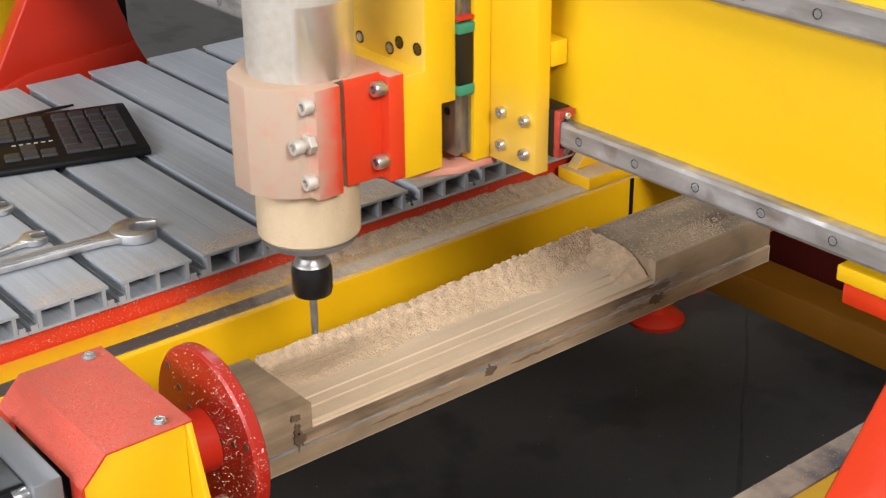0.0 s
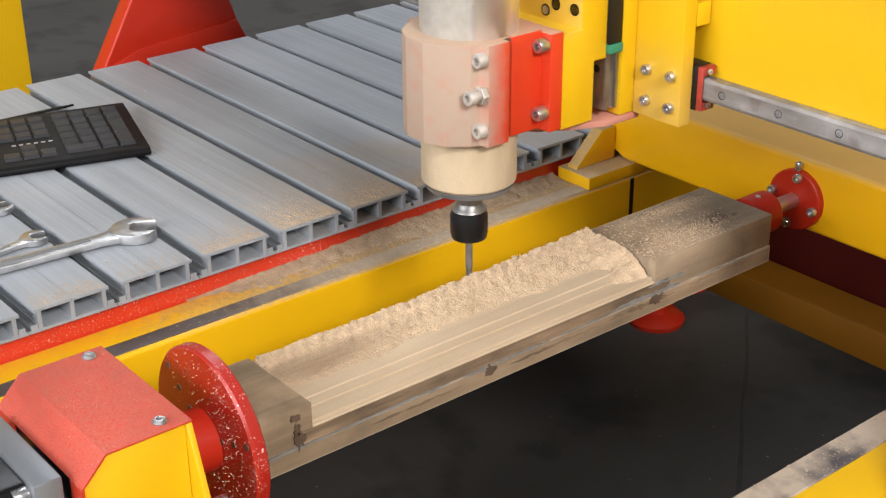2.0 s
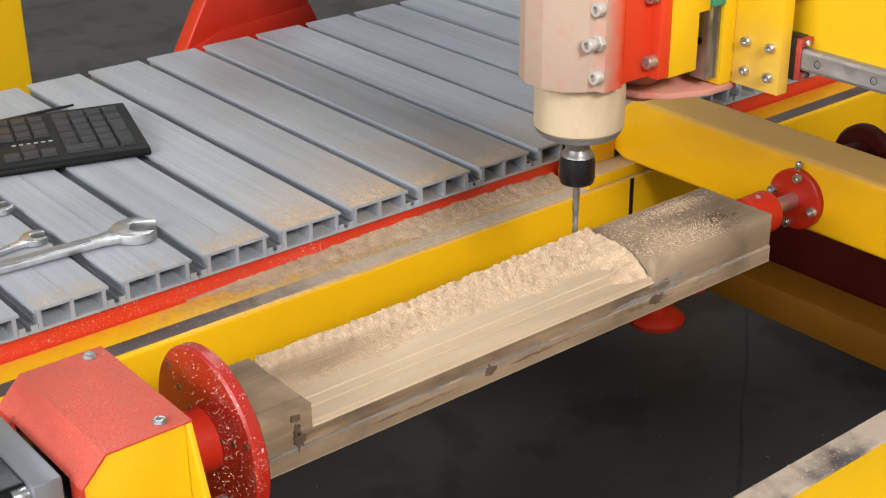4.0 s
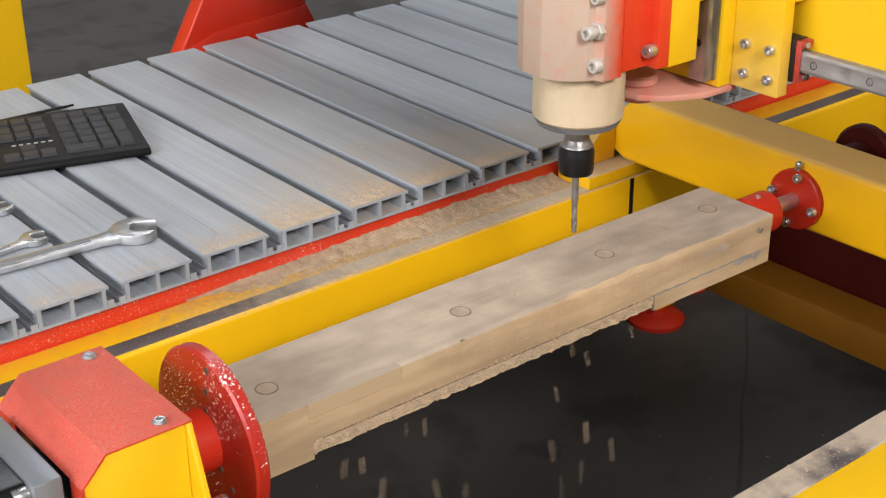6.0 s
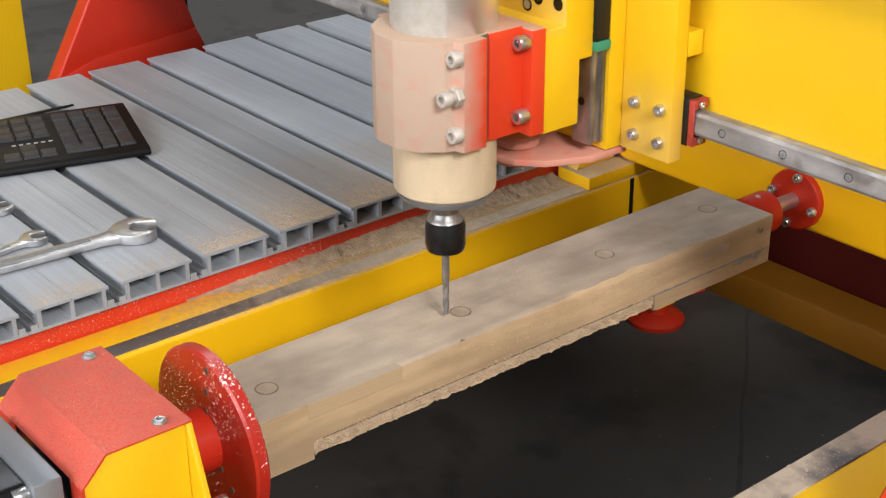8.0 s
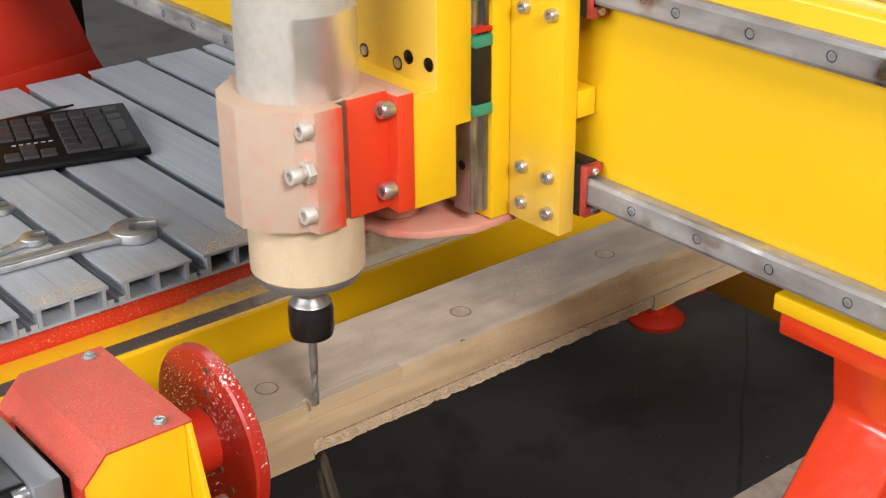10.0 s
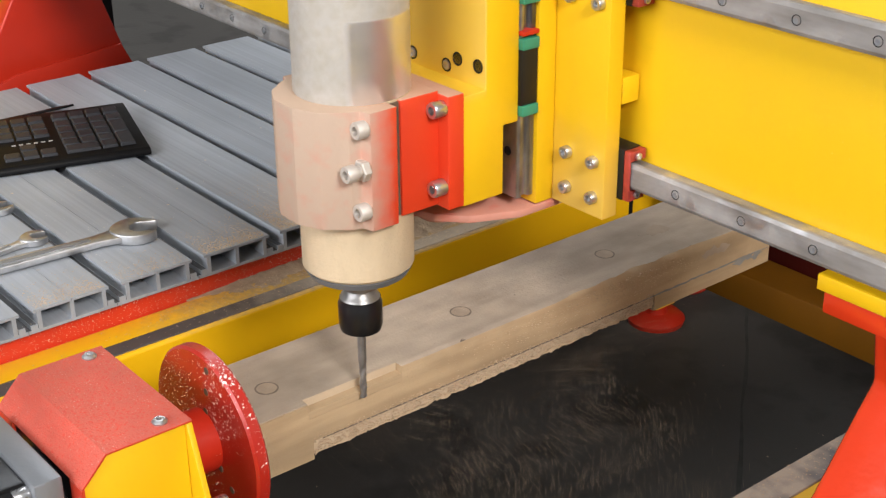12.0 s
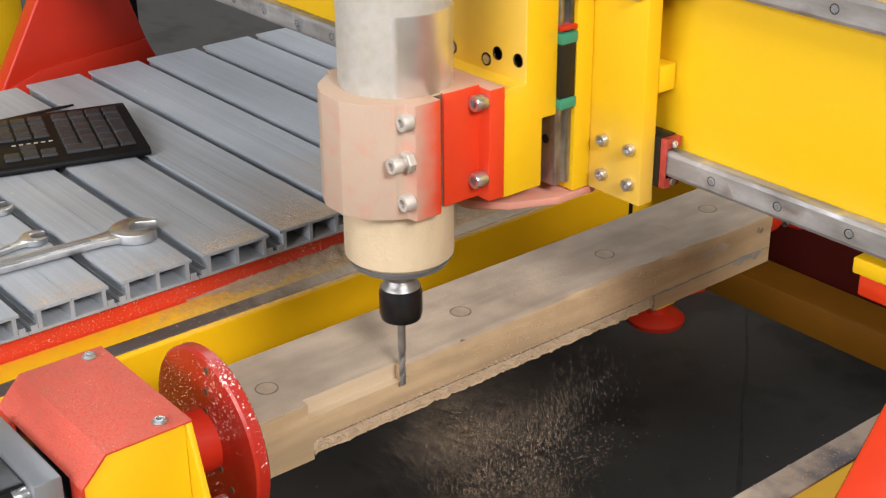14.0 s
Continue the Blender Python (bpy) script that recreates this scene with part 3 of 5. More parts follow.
part("cup", lathe([(0.028, 0), (0.033, 0.004), (0.033, 0.055), (0.030, 0.058)], (AX, 0.018, AZ), "y", 48), red_plain, tail, "red centre cup")
part("shaft", cyl((AX, 0.076, AZ), 0.0125, 0.064, "y", 32), steel, tail, "polished steel shaft")
part("flange", lathe([(0.047, 0), (0.0495, 0.002), (0.0495, 0.0115)], (AX, 0.1402, AZ), "y", 56), red_plain, tail, "round red flange")
for ang in (80, 170, 260, 350):
    part("bolt", socket_screw((AX + 0.040 * math.cos(radians(ang)), 0.1402, AZ + 0.040 * math.sin(radians(ang))), 0.0075, 0.009, "-y"), steel, tail)
part("bolt", socket_screw((AX, 0.1462, AZ + 0.0490), 0.0062, 0.013, "+z"), steel, tail)
part("set_screw", cyl((AX + 0.004, 0.045, AZ + 0.031), 0.004, 0.0035, "z", 12), steel, tail)

far_tail = thing("far_flange", (0.0, 0.256, 0.98), "round dark red flange on the back of the cross beam", "flange")
part("hub", cyl((-0.005, 0.2555, 0.985), 0.03, 0.065, "y", 32), shaded_maroon, far_tail)
part("flange", lathe([(0.052, 0), (0.056, 0.004), (0.056, 0.016), (0.052, 0.02)], (-0.005, 0.32, 0.985), "y", 48), shaded_maroon, far_tail)

# ---- workpiece ----
SYB = -0.6968   # the bit at the end of the clip
board = thing("wooden_board", (AX, -0.4525, AZ), "glued wooden board, half carved, held between rotary centres", "workpiece")
HX, HZ = 0.067, 0.0383
YN, YF, CN, CF = -0.9065, 0.0, -0.822, -0.25
zt, zb = AZ + HZ, AZ - HZ
section = [(-HX, AZ - HZ), (HX, AZ - HZ), (HX, AZ + 0.006), (HX - 0.0015, AZ + 0.0075), (HX - 0.0045, AZ + 0.0078), (HX - 0.005, AZ + 0.0118), (HX - 0.012, AZ + 0.0122), (HX - 0.0125, AZ + 0.0100), (HX - 0.030, AZ + 0.0105), (HX - 0.0305, AZ + 0.0128), (HX - 0.045, AZ + 0.0135), (HX - 0.046, AZ + 0.0155), (0.0, AZ + 0.016), (-0.03, AZ + 0.019), (-HX + 0.01, AZ + 0.024), (-HX, AZ + 0.028)]
MID = (AX, -0.4525, AZ)
C0, C1 = SYB - 0.1310, SYB + 0.004


def edge_rail(y0, y1):
    """The plugged face's long edge: planed at the ends, with a broken, waney corner along the middle."""
    bm = bmesh.new()
    n = 150
    rows = []
    xi, xo, z1 = -HX + 0.012, -HX - 0.0016, zb + 0.0204
    for i in range(n + 1):
        y = y0 + (y1 - y0) * i / n
        swell = max(0.0, 1 - abs((y + 0.275) / 0.165) ** 3)
        c = 0.0008 + swell * (0.0058 + 0.0055 * noise.noise(Vector((y * 26, 0, 5))) + 0.0016 * noise.noise(Vector((y * 130, 2, 5))))
        d = 0.0008 + swell * (0.0095 + 0.0060 * noise.noise(Vector((y * 21, 4, 8))) + 0.0018 * noise.noise(Vector((y * 120, 6, 8))))
        c, d = max(0.0006, c), max(0.0006, d)
        rough = 0.0006 * noise.noise(Vector((y * 240, 9, 1))) * swell
        pr = [(xi, zb), (xo + c, zb), (xo + c * 0.45 + rough, zb + d * 0.35), (xo, zb + d), (xo, z1), (xi, z1)]
        rows.append([bm.verts.new((x, y, z)) for x, z in pr])
    for a, b in zip(rows, rows[1:]):
        for k in range(6):
            f = bm.faces.new((a[k], a[(k + 1) % 6], b[(k + 1) % 6], b[k]))
            f.material_index = 0 if k == 0 else 1
    for f in (bm.faces.new(rows[0]), bm.faces.new(rows[-1][::-1])):
        f.material_index = 1
    bmesh.ops.recalc_face_normals(bm, faces=bm.faces[:])
    return bm


def ragged(y0, y1, z, h, seed, side=1, proud=0.0008, jag=1.0):
    """A long ragged smear on one of the board's narrow sides."""
    n = max(6, int((y1 - y0) / 0.004))
    top = [(y0 + (y1 - y0) * k / n, z + h * (0.5 + jag * 0.9 * noise.noise(Vector((k * 0.37, seed, 1)))) * min(1, 0.15 + 6 * min(k / n, 1 - k / n))) for k in range(n + 1)]
    low = [(y0 + (y1 - y0) * k / n, z - h * (0.5 + jag * 0.9 * noise.noise(Vector((k * 0.41, seed, 7)))) * min(1, 0.15 + 6 * min(k / n, 1 - k / n))) for k in range(n, -1, -1)]
    a = HX + 0.0004 if side > 0 else -HX - 0.0016 - proud
    b = HX + 0.0021 + proud if side > 0 else -HX - 0.0004
    return prism(top + low, "x", a, b)


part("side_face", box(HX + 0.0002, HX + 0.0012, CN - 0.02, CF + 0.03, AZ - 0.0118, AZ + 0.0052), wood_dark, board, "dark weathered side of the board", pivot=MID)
part("end_block", box(-HX, HX, YN, CN, AZ - 0.012, zt, 0.0012), wood_grey, board, "weathered brown uncut end of the board", pivot=MID)
part("end_block", box(-HX, HX, CF, YF, AZ - 0.012, zt, 0.0012), wood_far, board, "dark weathered uncut end of the board", pivot=MID)
part("carved_bed", prism([p if p[1] > AZ else (p[0], AZ - 0.012) for p in section], "y", CN + 0.0002, CF - 0.0002), wood_fresh, board, "freshly carved pale moulding", pivot=MID, smooth=False)
part("backing", join(box(-HX + 0.0121, HX + 0.0015, C0, YF, zb, AZ - 0.0125), box(-HX + 0.0005, HX + 0.0015, YN, C0, zb, AZ - 0.0125)), wood_face, board, "smooth tan backing board with round plugs", pivot=MID)
part("backing_edge", box(HX + 0.0016, HX + 0.0021, YN + 0.003, YF - 0.003, zb + 0.0015, AZ - 0.0150), wood_grey, board, "weathered edge of the backing board", pivot=MID)
rail_ob = part("broken_edge", edge_rail(C1 + 0.0002, YF - 0.0002), wood_face, board, "edge of the board with a broken waney corner", pivot=MID)
rail_ob.data.materials.append(wood_side)
part("side_strip", box(-HX - 0.0016, -HX + 0.0004, YN + 0.002, YF - 0.002, zb + 0.0205, AZ + 0.0125), wood_side, board, "warm tan planed edge", pivot=MID)
part("side_strip", box(-HX - 0.0016, -HX - 0.0001, CF + 0.001, YF - 0.002, AZ + 0.0126, zt - 0.001), wood_side, board, "tan planed edge of the uncut end", pivot=MID)
part("side_strip", box(-HX - 0.0016, -HX - 0.0001, YN + 0.002, CN - 0.001, AZ + 0.0126, zt - 0.001), wood_side, board, "tan planed edge of the uncut end", pivot=MID)
part("side_strip", box(-HX - 0.0016, -HX + 0.0004, YN + 0.002, C0 - 0.0002, zb + 0.0012, zb + 0.0204), wood_side, board, "warm tan planed edge", pivot=MID)
part("fresh_edge", join(box(-HX + 0.0109, -HX + 0.0120, C0, C1, zb + 0.0006, zb + 0.0204), box(-HX + 0.0005, -HX + 0.0120, C0, C1, zb + 0.0205, AZ - 0.0126)), wood_fresh, board, "pale freshly milled rebate", pivot=MID)
for k, (ga, gb, gz, gh) in enumerate(((YN + 0.002, -0.80, AZ - 0.0128, 0.0030), (-0.80, -0.62, AZ - 0.0125, 0.0022), (-0.60, -0.45, AZ - 0.0128, 0.0028), (-0.43, -0.34, AZ - 0.0122, 0.0018), (-0.335, -0.20, AZ - 0.0095, 0.0050), (-0.262, -0.19, AZ + 0.0032, 0.0040), (-0.16, -0.05, AZ - 0.0126, 0.0016))):
    part("glue_line", ragged(ga, gb, gz, gh, k * 2.3), glue, board, "squeezed out grey glue line", pivot=MID)
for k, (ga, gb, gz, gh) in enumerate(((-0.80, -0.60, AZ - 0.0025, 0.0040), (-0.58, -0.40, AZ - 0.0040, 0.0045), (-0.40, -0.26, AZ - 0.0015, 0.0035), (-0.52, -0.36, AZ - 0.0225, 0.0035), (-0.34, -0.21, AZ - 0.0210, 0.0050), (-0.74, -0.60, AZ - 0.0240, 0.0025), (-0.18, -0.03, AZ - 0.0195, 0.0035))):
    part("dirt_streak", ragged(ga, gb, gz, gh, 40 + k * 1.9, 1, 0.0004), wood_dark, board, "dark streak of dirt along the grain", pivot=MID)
part("glue_line", ragged(CF - 0.03, YF - 0.004, AZ + 0.0128, 0.0022, 3.3, -1), glue, board, "squeezed out grey glue line", pivot=MID)
part("glue_smear", ragged(-0.085, -0.018, AZ + 0.0175, 0.0070, 5.1, -1, 0.0004), glue, board, "greenish grey smear of glue", pivot=MID)
part("scored_line", ragged(CN + 0.012, CF + 0.002, AZ + 0.0138, 0.0009, 8.8, -1, 0.0005, 0.6), ring_mat, board, "thin dark line scored along the edge", pivot=MID)
part("knot_patch", ragged(-0.155, -0.095, AZ - 0.0180, 0.0120, 14.0, -1, 0.0003, 0.8), plug_mat, board, "brown patch round a knot", pivot=MID)
part("split", ragged(-0.035, -0.020, AZ - 0.0200, 0.0080, 17.0, -1, 0.0005, 1.2), ring_mat, board, "dark split in the end grain", pivot=MID)


def stain(y, z, ly, lz, lean, seed):
    """A dark knot or rotten patch with a ragged outline on the board's weathered side."""
    out = []
    for k in range(18):
        a = 2 * math.pi * k / 18
        r = 1 + 1.0 * noise.noise(Vector((2.2 * math.cos(a), 2.2 * math.sin(a), seed)))
        out.append((y + ly * r * math.cos(a), z + lz * r * math.sin(a) + lean * ly * r * math.cos(a)))
    return prism(out, "x", HX + 0.0004, HX + 0.0032)


for k, (sy, sz, ly, lz, lean) in enumerate(((-0.842, 0.9600, 0.008, 0.010, 0.0), (-0.845, 0.9740, 0.0045, 0.008, 0.2), (-0.846, 0.9905, 0.0055, 0.004, 0.0), (-0.5527, 0.9440, 0.009, 0.0062, 0.0), (-0.2469, 0.9425, 0.011, 0.0065, 0.0))):
    part("dark_stain", stain(sy, sz, ly, lz, lean, k * 3.7), knot_and_shade_mat, board, "dark ragged knot in the weathered wood", pivot=MID)
for k, (sx, sy, rx, ry, up, mat) in enumerate(((0.022, -0.070, 0.012, 0.020, 1, knot_and_shade_mat), (0.030, -0.045, 0.005, 0.008, 1, knot_and_shade_mat), (0.004, -0.172, 0.012, 0.020, 0, plug_mat))):
    out = []
    for q in range(16):
        a = 2 * math.pi * q / 16
        r = 1 + 0.7 * noise.noise(Vector((1.8 * math.cos(a), 1.8 * math.sin(a), 30 + k)))
        out.append((sx + rx * r * math.cos(a), sy + ry * r * math.sin(a)))
    part("dark_stain", prism(out, "z", zt - 0.001, zt + 0.0003) if up else prism(out, "z", zb - 0.0003, zb + 0.001), mat, board, "dark stain on the wood", pivot=MID)
for px, py in ((-0.0075, -0.8444), (-0.0065, -0.5496), (-0.0045, -0.2866), (0.0071, -0.0586)):
    at = Matrix.Translation((S * px, S * (py + 0.4525), S * -HZ)) @ pose(0, 0, 0, 180)
    pl = part("plug", lathe([(0.0142, 0), (0.0142, 0.0004), (0.0118, 0.0004), (0.0117, 0.0002)], (0, 0, 0), "z", 28), ring_mat, board, "dark ring round a wooden plug", pivot=(0, 0, 0))
    pl.matrix_basis = at
    part("plug_core", lathe([(0.0120, 0.0002), (0.0120, 0.0005), (0.0082, 0.0005), (0.0080, 0.0003), (0.0072, 0.0003), (0.0070, 0.0005)], (0, 0, 0), "z", 24), plug_mat, pl)

# ---- gantry ----
gantry = thing("gantry", (0, -0.35, 0.888), "yellow gantry bridge on red side legs", "gantry")
part("beam", box(-1.50, 0.70, -0.432, -0.26, 1.232, 1.512, 0.006, 3), yellow, gantry, "smooth yellow bridge beam")
part("beam_top", box(-1.50, 0.70, -0.395, -0.262, 1.5125, 1.535, 0.003), steel, gantry, "bare metal top cover")


def rail(z):
    w = 0.0165
    prof = [(-0.4335, z - 0.012), (-0.4335, z + 0.012), (-0.441, z + 0.012), (-0.444, z + w - 0.0045), (-0.448, z + w - 0.0045), (-0.4515, z + w - 0.001), (-0.4545, z + w - 0.002), (-0.4565, z + w - 0.006),
            (-0.4565, z - w + 0.006), (-0.4545, z - w + 0.002), (-0.4515, z - w + 0.001), (-0.448, z - w + 0.0045), (-0.444, z - w + 0.0045), (-0.441, z - 0.012)]
    return prism(prof, "x", -1.45, 0.69)


for rz in (1.2560, 1.4755):
    r = part("linear_rail", rail(rz), rail_steel, gantry, "ground steel linear rail with countersunk screws", smooth=False)
    for k in range(-19, 4):
        x = (0.3208 if rz < 1.3 else 0.3635) + 0.0893 * k
        sc = part("rail_screw", turned(lathe([(0.0054, -0.0004), (0.0054, 0.0002), (0.0050, 0.0002), (0.0044, -0.0003)], (0, 0, 0), "z", 16), Matrix.Translation((x, -0.4567, rz)) @ Matrix.Rotation(radians(90), 4, "X")), black_steel, r)
        part("screw_head", turned(lathe([(0.0030, 0.0), (0.0030, 0.0003), (0.0026, 0.0004), (0.0016, 0.0001)], (0, 0, 0), "z", 12), Matrix.Translation((x - 0.0006, -0.4567, rz - 0.0010)) @ Matrix.Rotation(radians(90), 4, "X")), grey_cast, r)
part("tab", box(0.505, 0.69, -0.452, -0.30, 1.214, 1.2316, 0.002), yellow, gantry, "yellow joint plate under the beam")
leg_r = [(-0.435, 1.2135), (-0.440, 1.19), (-0.425, 1.186), (-0.419, 1.175), (-0.408, 1.115), (-0.43, 1.088), (-0.50, 1.0), (-0.60, 0.893), (-0.10, 0.893), (-0.22, 1.10), (-0.25, 1.2135)]
part("leg", prism(leg_r, "x", 0.552, 0.640, 0.008, 3), red_gloss, gantry, "glossy red flared leg")
part("leg_cap", box(0.512, 0.66, -0.449, -0.27, 1.190, 1.2137, 0.003), red_gloss, gantry, "red top flange of the leg")
leg_l = [(-0.576, 0.90), (-0.333, 1.32), (-0.30, 1.512), (-0.27, 1.512), (-0.272, 1.10), (-0.204, 0.90)]
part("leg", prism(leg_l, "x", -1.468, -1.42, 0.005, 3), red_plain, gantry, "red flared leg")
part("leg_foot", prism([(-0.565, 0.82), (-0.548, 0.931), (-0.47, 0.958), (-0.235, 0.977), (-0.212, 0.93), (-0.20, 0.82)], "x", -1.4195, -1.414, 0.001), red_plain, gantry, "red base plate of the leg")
part("cable_carrier", box(-1.56, -1.475, -0.262, -0.215, 0.90, 1.6, 0.004), black_plastic, gantry, "black cable duct")

# ---- carriage on the gantry ----
car = thing("carriage", (0.075, -0.48, 1.2), "yellow carriage plate on linear bearings", "carriage")
part("plate", box(-0.09, 0.240, -0.482, -0.460, 1.206, 1.78, 0.0015), yellow_gold, car, "thick yellow plate powdered with dust")
part("rib", box(-0.005, 0.160, -0.5085, -0.4825, 1.207, 1.78, 0.0015), yellow, car)
for zz in (1.256, 1.4755):
    for xs in (-1, 1):
        x0 = 0.075 + xs * 0.127
        blk = part("bearing_block", prism([(-0.4595, zz - 0.03), (-0.4595, zz + 0.03), (-0.4345, zz + 0.03), (-0.4345, zz + 0.018), (-0.4572, zz + 0.018), (-0.4572, zz - 0.018), (-0.4345, zz - 0.018), (-0.4345, zz - 0.03)], "x", x0 - 0.045, x0 + 0.045, 0.0008), black_steel, car, "bearing block with red end caps")
        lo, hi = sorted((x0 + xs * 0.0455, x0 + xs * 0.0545))
        part("end_cap", prism([(-0.4593, zz - 0.029), (-0.4593, zz + 0.029), (-0.4347, zz + 0.029), (-0.4347, zz + 0.0175), (-0.4574, zz + 0.0175), (-0.4574, zz - 0.0175), (-0.4347, zz - 0.0175), (-0.4347, zz - 0.029)], "x", lo, hi, 0.0006), red_cap, blk, "grimy red plastic end cap")
        for dz in (-0.0225, 0.0225):
            part("cap_screw", socket_screw((hi if xs > 0 else lo - 0.003, -0.4475, zz + dz), 0.0042, 0.003, "+x"), steel, blk)
    for sx in (0.183, 0.2246, -0.033, -0.0746):
        for dz in (-0.0265, 0.0155):
            part("bolt", socket_screw((sx, -0.482, zz + dz), 0.0072, 0.0085, "-y"), steel, car)
part("nut_bracket", box(0.18, 0.2405, -0.4595, -0.434, 1.336, 1.366, 0.001), yellow, car)
for rx0 in (0.125, 0.012):
    part("lift_rail", prism([(rx0, -0.509), (rx0, -0.5328), (rx0 + 0.028, -0.5328), (rx0 + 0.030, -0.530), (rx0 + 0.030, -0.526), (rx0 + 0.0245, -0.523), (rx0 + 0.0245, -0.518), (rx0 + 0.030, -0.515), (rx0 + 0.030, -0.509)], "z", 1.218, 1.78, 0.0004, 1), lift_steel, car, "vertical steel linear rail with a groove")
    for hz in (1.272, 1.36, 1.45):
        part("rail_hole", turned(lathe([(0.0055, -0.0003), (0.0055, 0.0004), (0.0045, 0.0004), (0.0040, 0.0)], (0, 0, 0), "z", 14), Matrix.Translation((rx0 + 0.014, -0.5329, hz)) @ Matrix.Rotation(radians(90), 4, "X")), black_steel, car)
part("bearing_plate", join(prism([(0.0, -0.47), (0.16, -0.47), (0.16, -0.53), (0.135, -0.585), (0.105, -0.612), (0.075, -0.620), (0.045, -0.612), (0.015, -0.585), (0.0, -0.53)], "z", 1.196, 1.2055, 0.002), cyl((0.07, -0.575, 1.184), 0.030, 0.0118, "z", 36, 0.004), cyl((0.07, -0.575, 1.2056), 0.028, 0.016, "z", 36, 0.004)), red_plate, car, "dusty red screw bearing plate")
part("bolt", socket_screw((0.13, -0.50, 1.191), 0.007, 0.007, "+x"), steel, car)

# ---- spindle ----
SX, SY = 0.0749, -0.6968
spin = thing("spindle", (SX, SY, 1.15), "milling spindle in a dusty red split clamp", "spindle")
lift = [(-0.6118, 1.2255), (-0.6118, 1.352), (-0.5805, 1.352), (-0.5805, 1.80), (-0.5335, 1.80), (-0.5335, 1.306), (-0.5545, 1.306), (-0.5545, 1.2255)]
part("lift_plate", prism(lift, "x", SX - 0.095, SX + 0.0810, 0.0015), yellow_lift, spin, "yellow lift plate with a mounting foot and screw holes")
part("clamp_block", join(box(SX - 0.072, SX + 0.066, -0.6838, -0.6335, 1.230, 1.360, 0.0015), box(SX - 0.088, SX + 0.083, -0.6340, -0.6120, 1.228, 1.357, 0.0015)), red_clamp, spin, "red rear half of the clamp")
# solid dark box coloured as the shade in the slit
part("clamp_gap_shade", box(SX - 0.066, SX + 0.0635, -0.6988, -0.6840, 1.2315, 1.3585), knot_and_shade_mat, spin, "dark filler for the shade between the clamp halves")
shell = [(SX + 0.058, -0.699), (SX + 0.080, -0.699), (SX + 0.080, -0.733), (SX + 0.067, -0.736), (SX + 0.063, -0.747), (SX + 0.043, -0.771), (SX + 0.015, -0.783), (SX - 0.02, -0.782), (SX - 0.046, -0.768), (SX - 0.064, -0.745), (SX - 0.068, -0.736), (SX - 0.078, -0.733), (SX - 0.078, -0.699)]
part("clamp_shell", prism(shell, "z", 1.231, 1.361, 0.0012), red_clamp, spin, "red front half of the clamp under pale dust")
for bz in (1.253, 1.343):
    part("bolt", socket_screw((SX + 0.072, -0.7335, bz), 0.0095, 0.013, "-y"), dusty_steel, spin, "dusty cap bolt")
bolt = part("bolt", join(socket_screw((SX + 0.072, -0.7480, 1.299), 0.0092, 0.0125, "-y"), cyl((SX + 0.072, -0.7480, 1.299), 0.0062, 0.0143, "y", 20)), dusty_steel, spin, "long dusty cap bolt")
part("nut", lathe([(0.0105, 0), (0.0118, 0.001), (0.0118, 0.008), (0.0105, 0.009)], (SX + 0.072, -0.7428, 1.299), "y", 6), dusty_steel, bolt, "hexagon nut")
for bz in (1.254, 1.343):
    part("bolt", socket_screw((SX + 0.0745, -0.6343, bz), 0.0092, 0.016, "-y"), steel, spin, "cap bolt")
part("body", lathe([(0.0618, 0.2108), (0.0625, 0.212), (0.0625, 0.55)], (SX, SY, 1.150), "z", 72), chrome, spin, "polished steel spindle body filmed with dust")
part("nose", lathe([(0.058, 0.006), (0.0622, 0.010), (0.0625, 0.016), (0.0625, 0.2105)], (SX, SY, 1.150), "z", 72), nose, spin, "spindle nose coated with cream dust")
part("nose_ring", lathe([(0.045, -0.004), (0.056, -0.002), (0.0605, 0.0055)], (SX, SY, 1.150), "z", 72), grey_cast, spin)
part("collet_nut", lathe([(0.017, -0.078), (0.0235, -0.077), (0.0252, -0.070), (0.0252, -0.044), (0.0235, -0.040), (0.0235, -0.037)], (SX, SY, 1.150), "z", 40), black_steel, spin, "black collet nut")
part("taper", lathe([(0.0232, -0.0368), (0.0215, -0.0335), (0.0192, -0.0315), (0.0178, -0.027), (0.0172, -0.0262), (0.0172, -0.0045)], (SX, SY, 1.150), "z", 40), bit_steel, spin, "polished spindle taper")


def fluted_bit():
    """A slim two-flute end mill: plain shank above, twisted flutes below."""
    bm = bmesh.new()
    rings = []
    for i in range(45):
        z = 1.150 - 0.169 + 0.0905 * i / 44
        cut = max(0.0, min(1.0, (1.150 - 0.122 - z) / 0.006))
        rad = 0.0042 + 0.0007 * (1 - cut)
        ring = []
        for k in range(24):
            a = 2 * math.pi * k / 24
            dip = max(0.0, math.cos(2 * (a - (z - 0.98) * 150))) ** 0.7
            rr = rad * (1 - 0.28 * cut * dip)
            ring.append(bm.verts.new((SX + rr * math.cos(a), SY + rr * math.sin(a), z)))
        rings.append(ring)
    for a, b in zip(rings, rings[1:]):
        for k in range(24):
            bm.faces.new((a[k], a[(k + 1) % 24], b[(k + 1) % 24], b[k]))
    bm.faces.new(rings[0][::-1])
    bm.faces.new(rings[-1])
    bmesh.ops.recalc_face_normals(bm, faces=bm.faces[:])
    return bm


part("milling_bit", fluted_bit(), bit_steel, spin, "slim steel milling bit with two flutes")
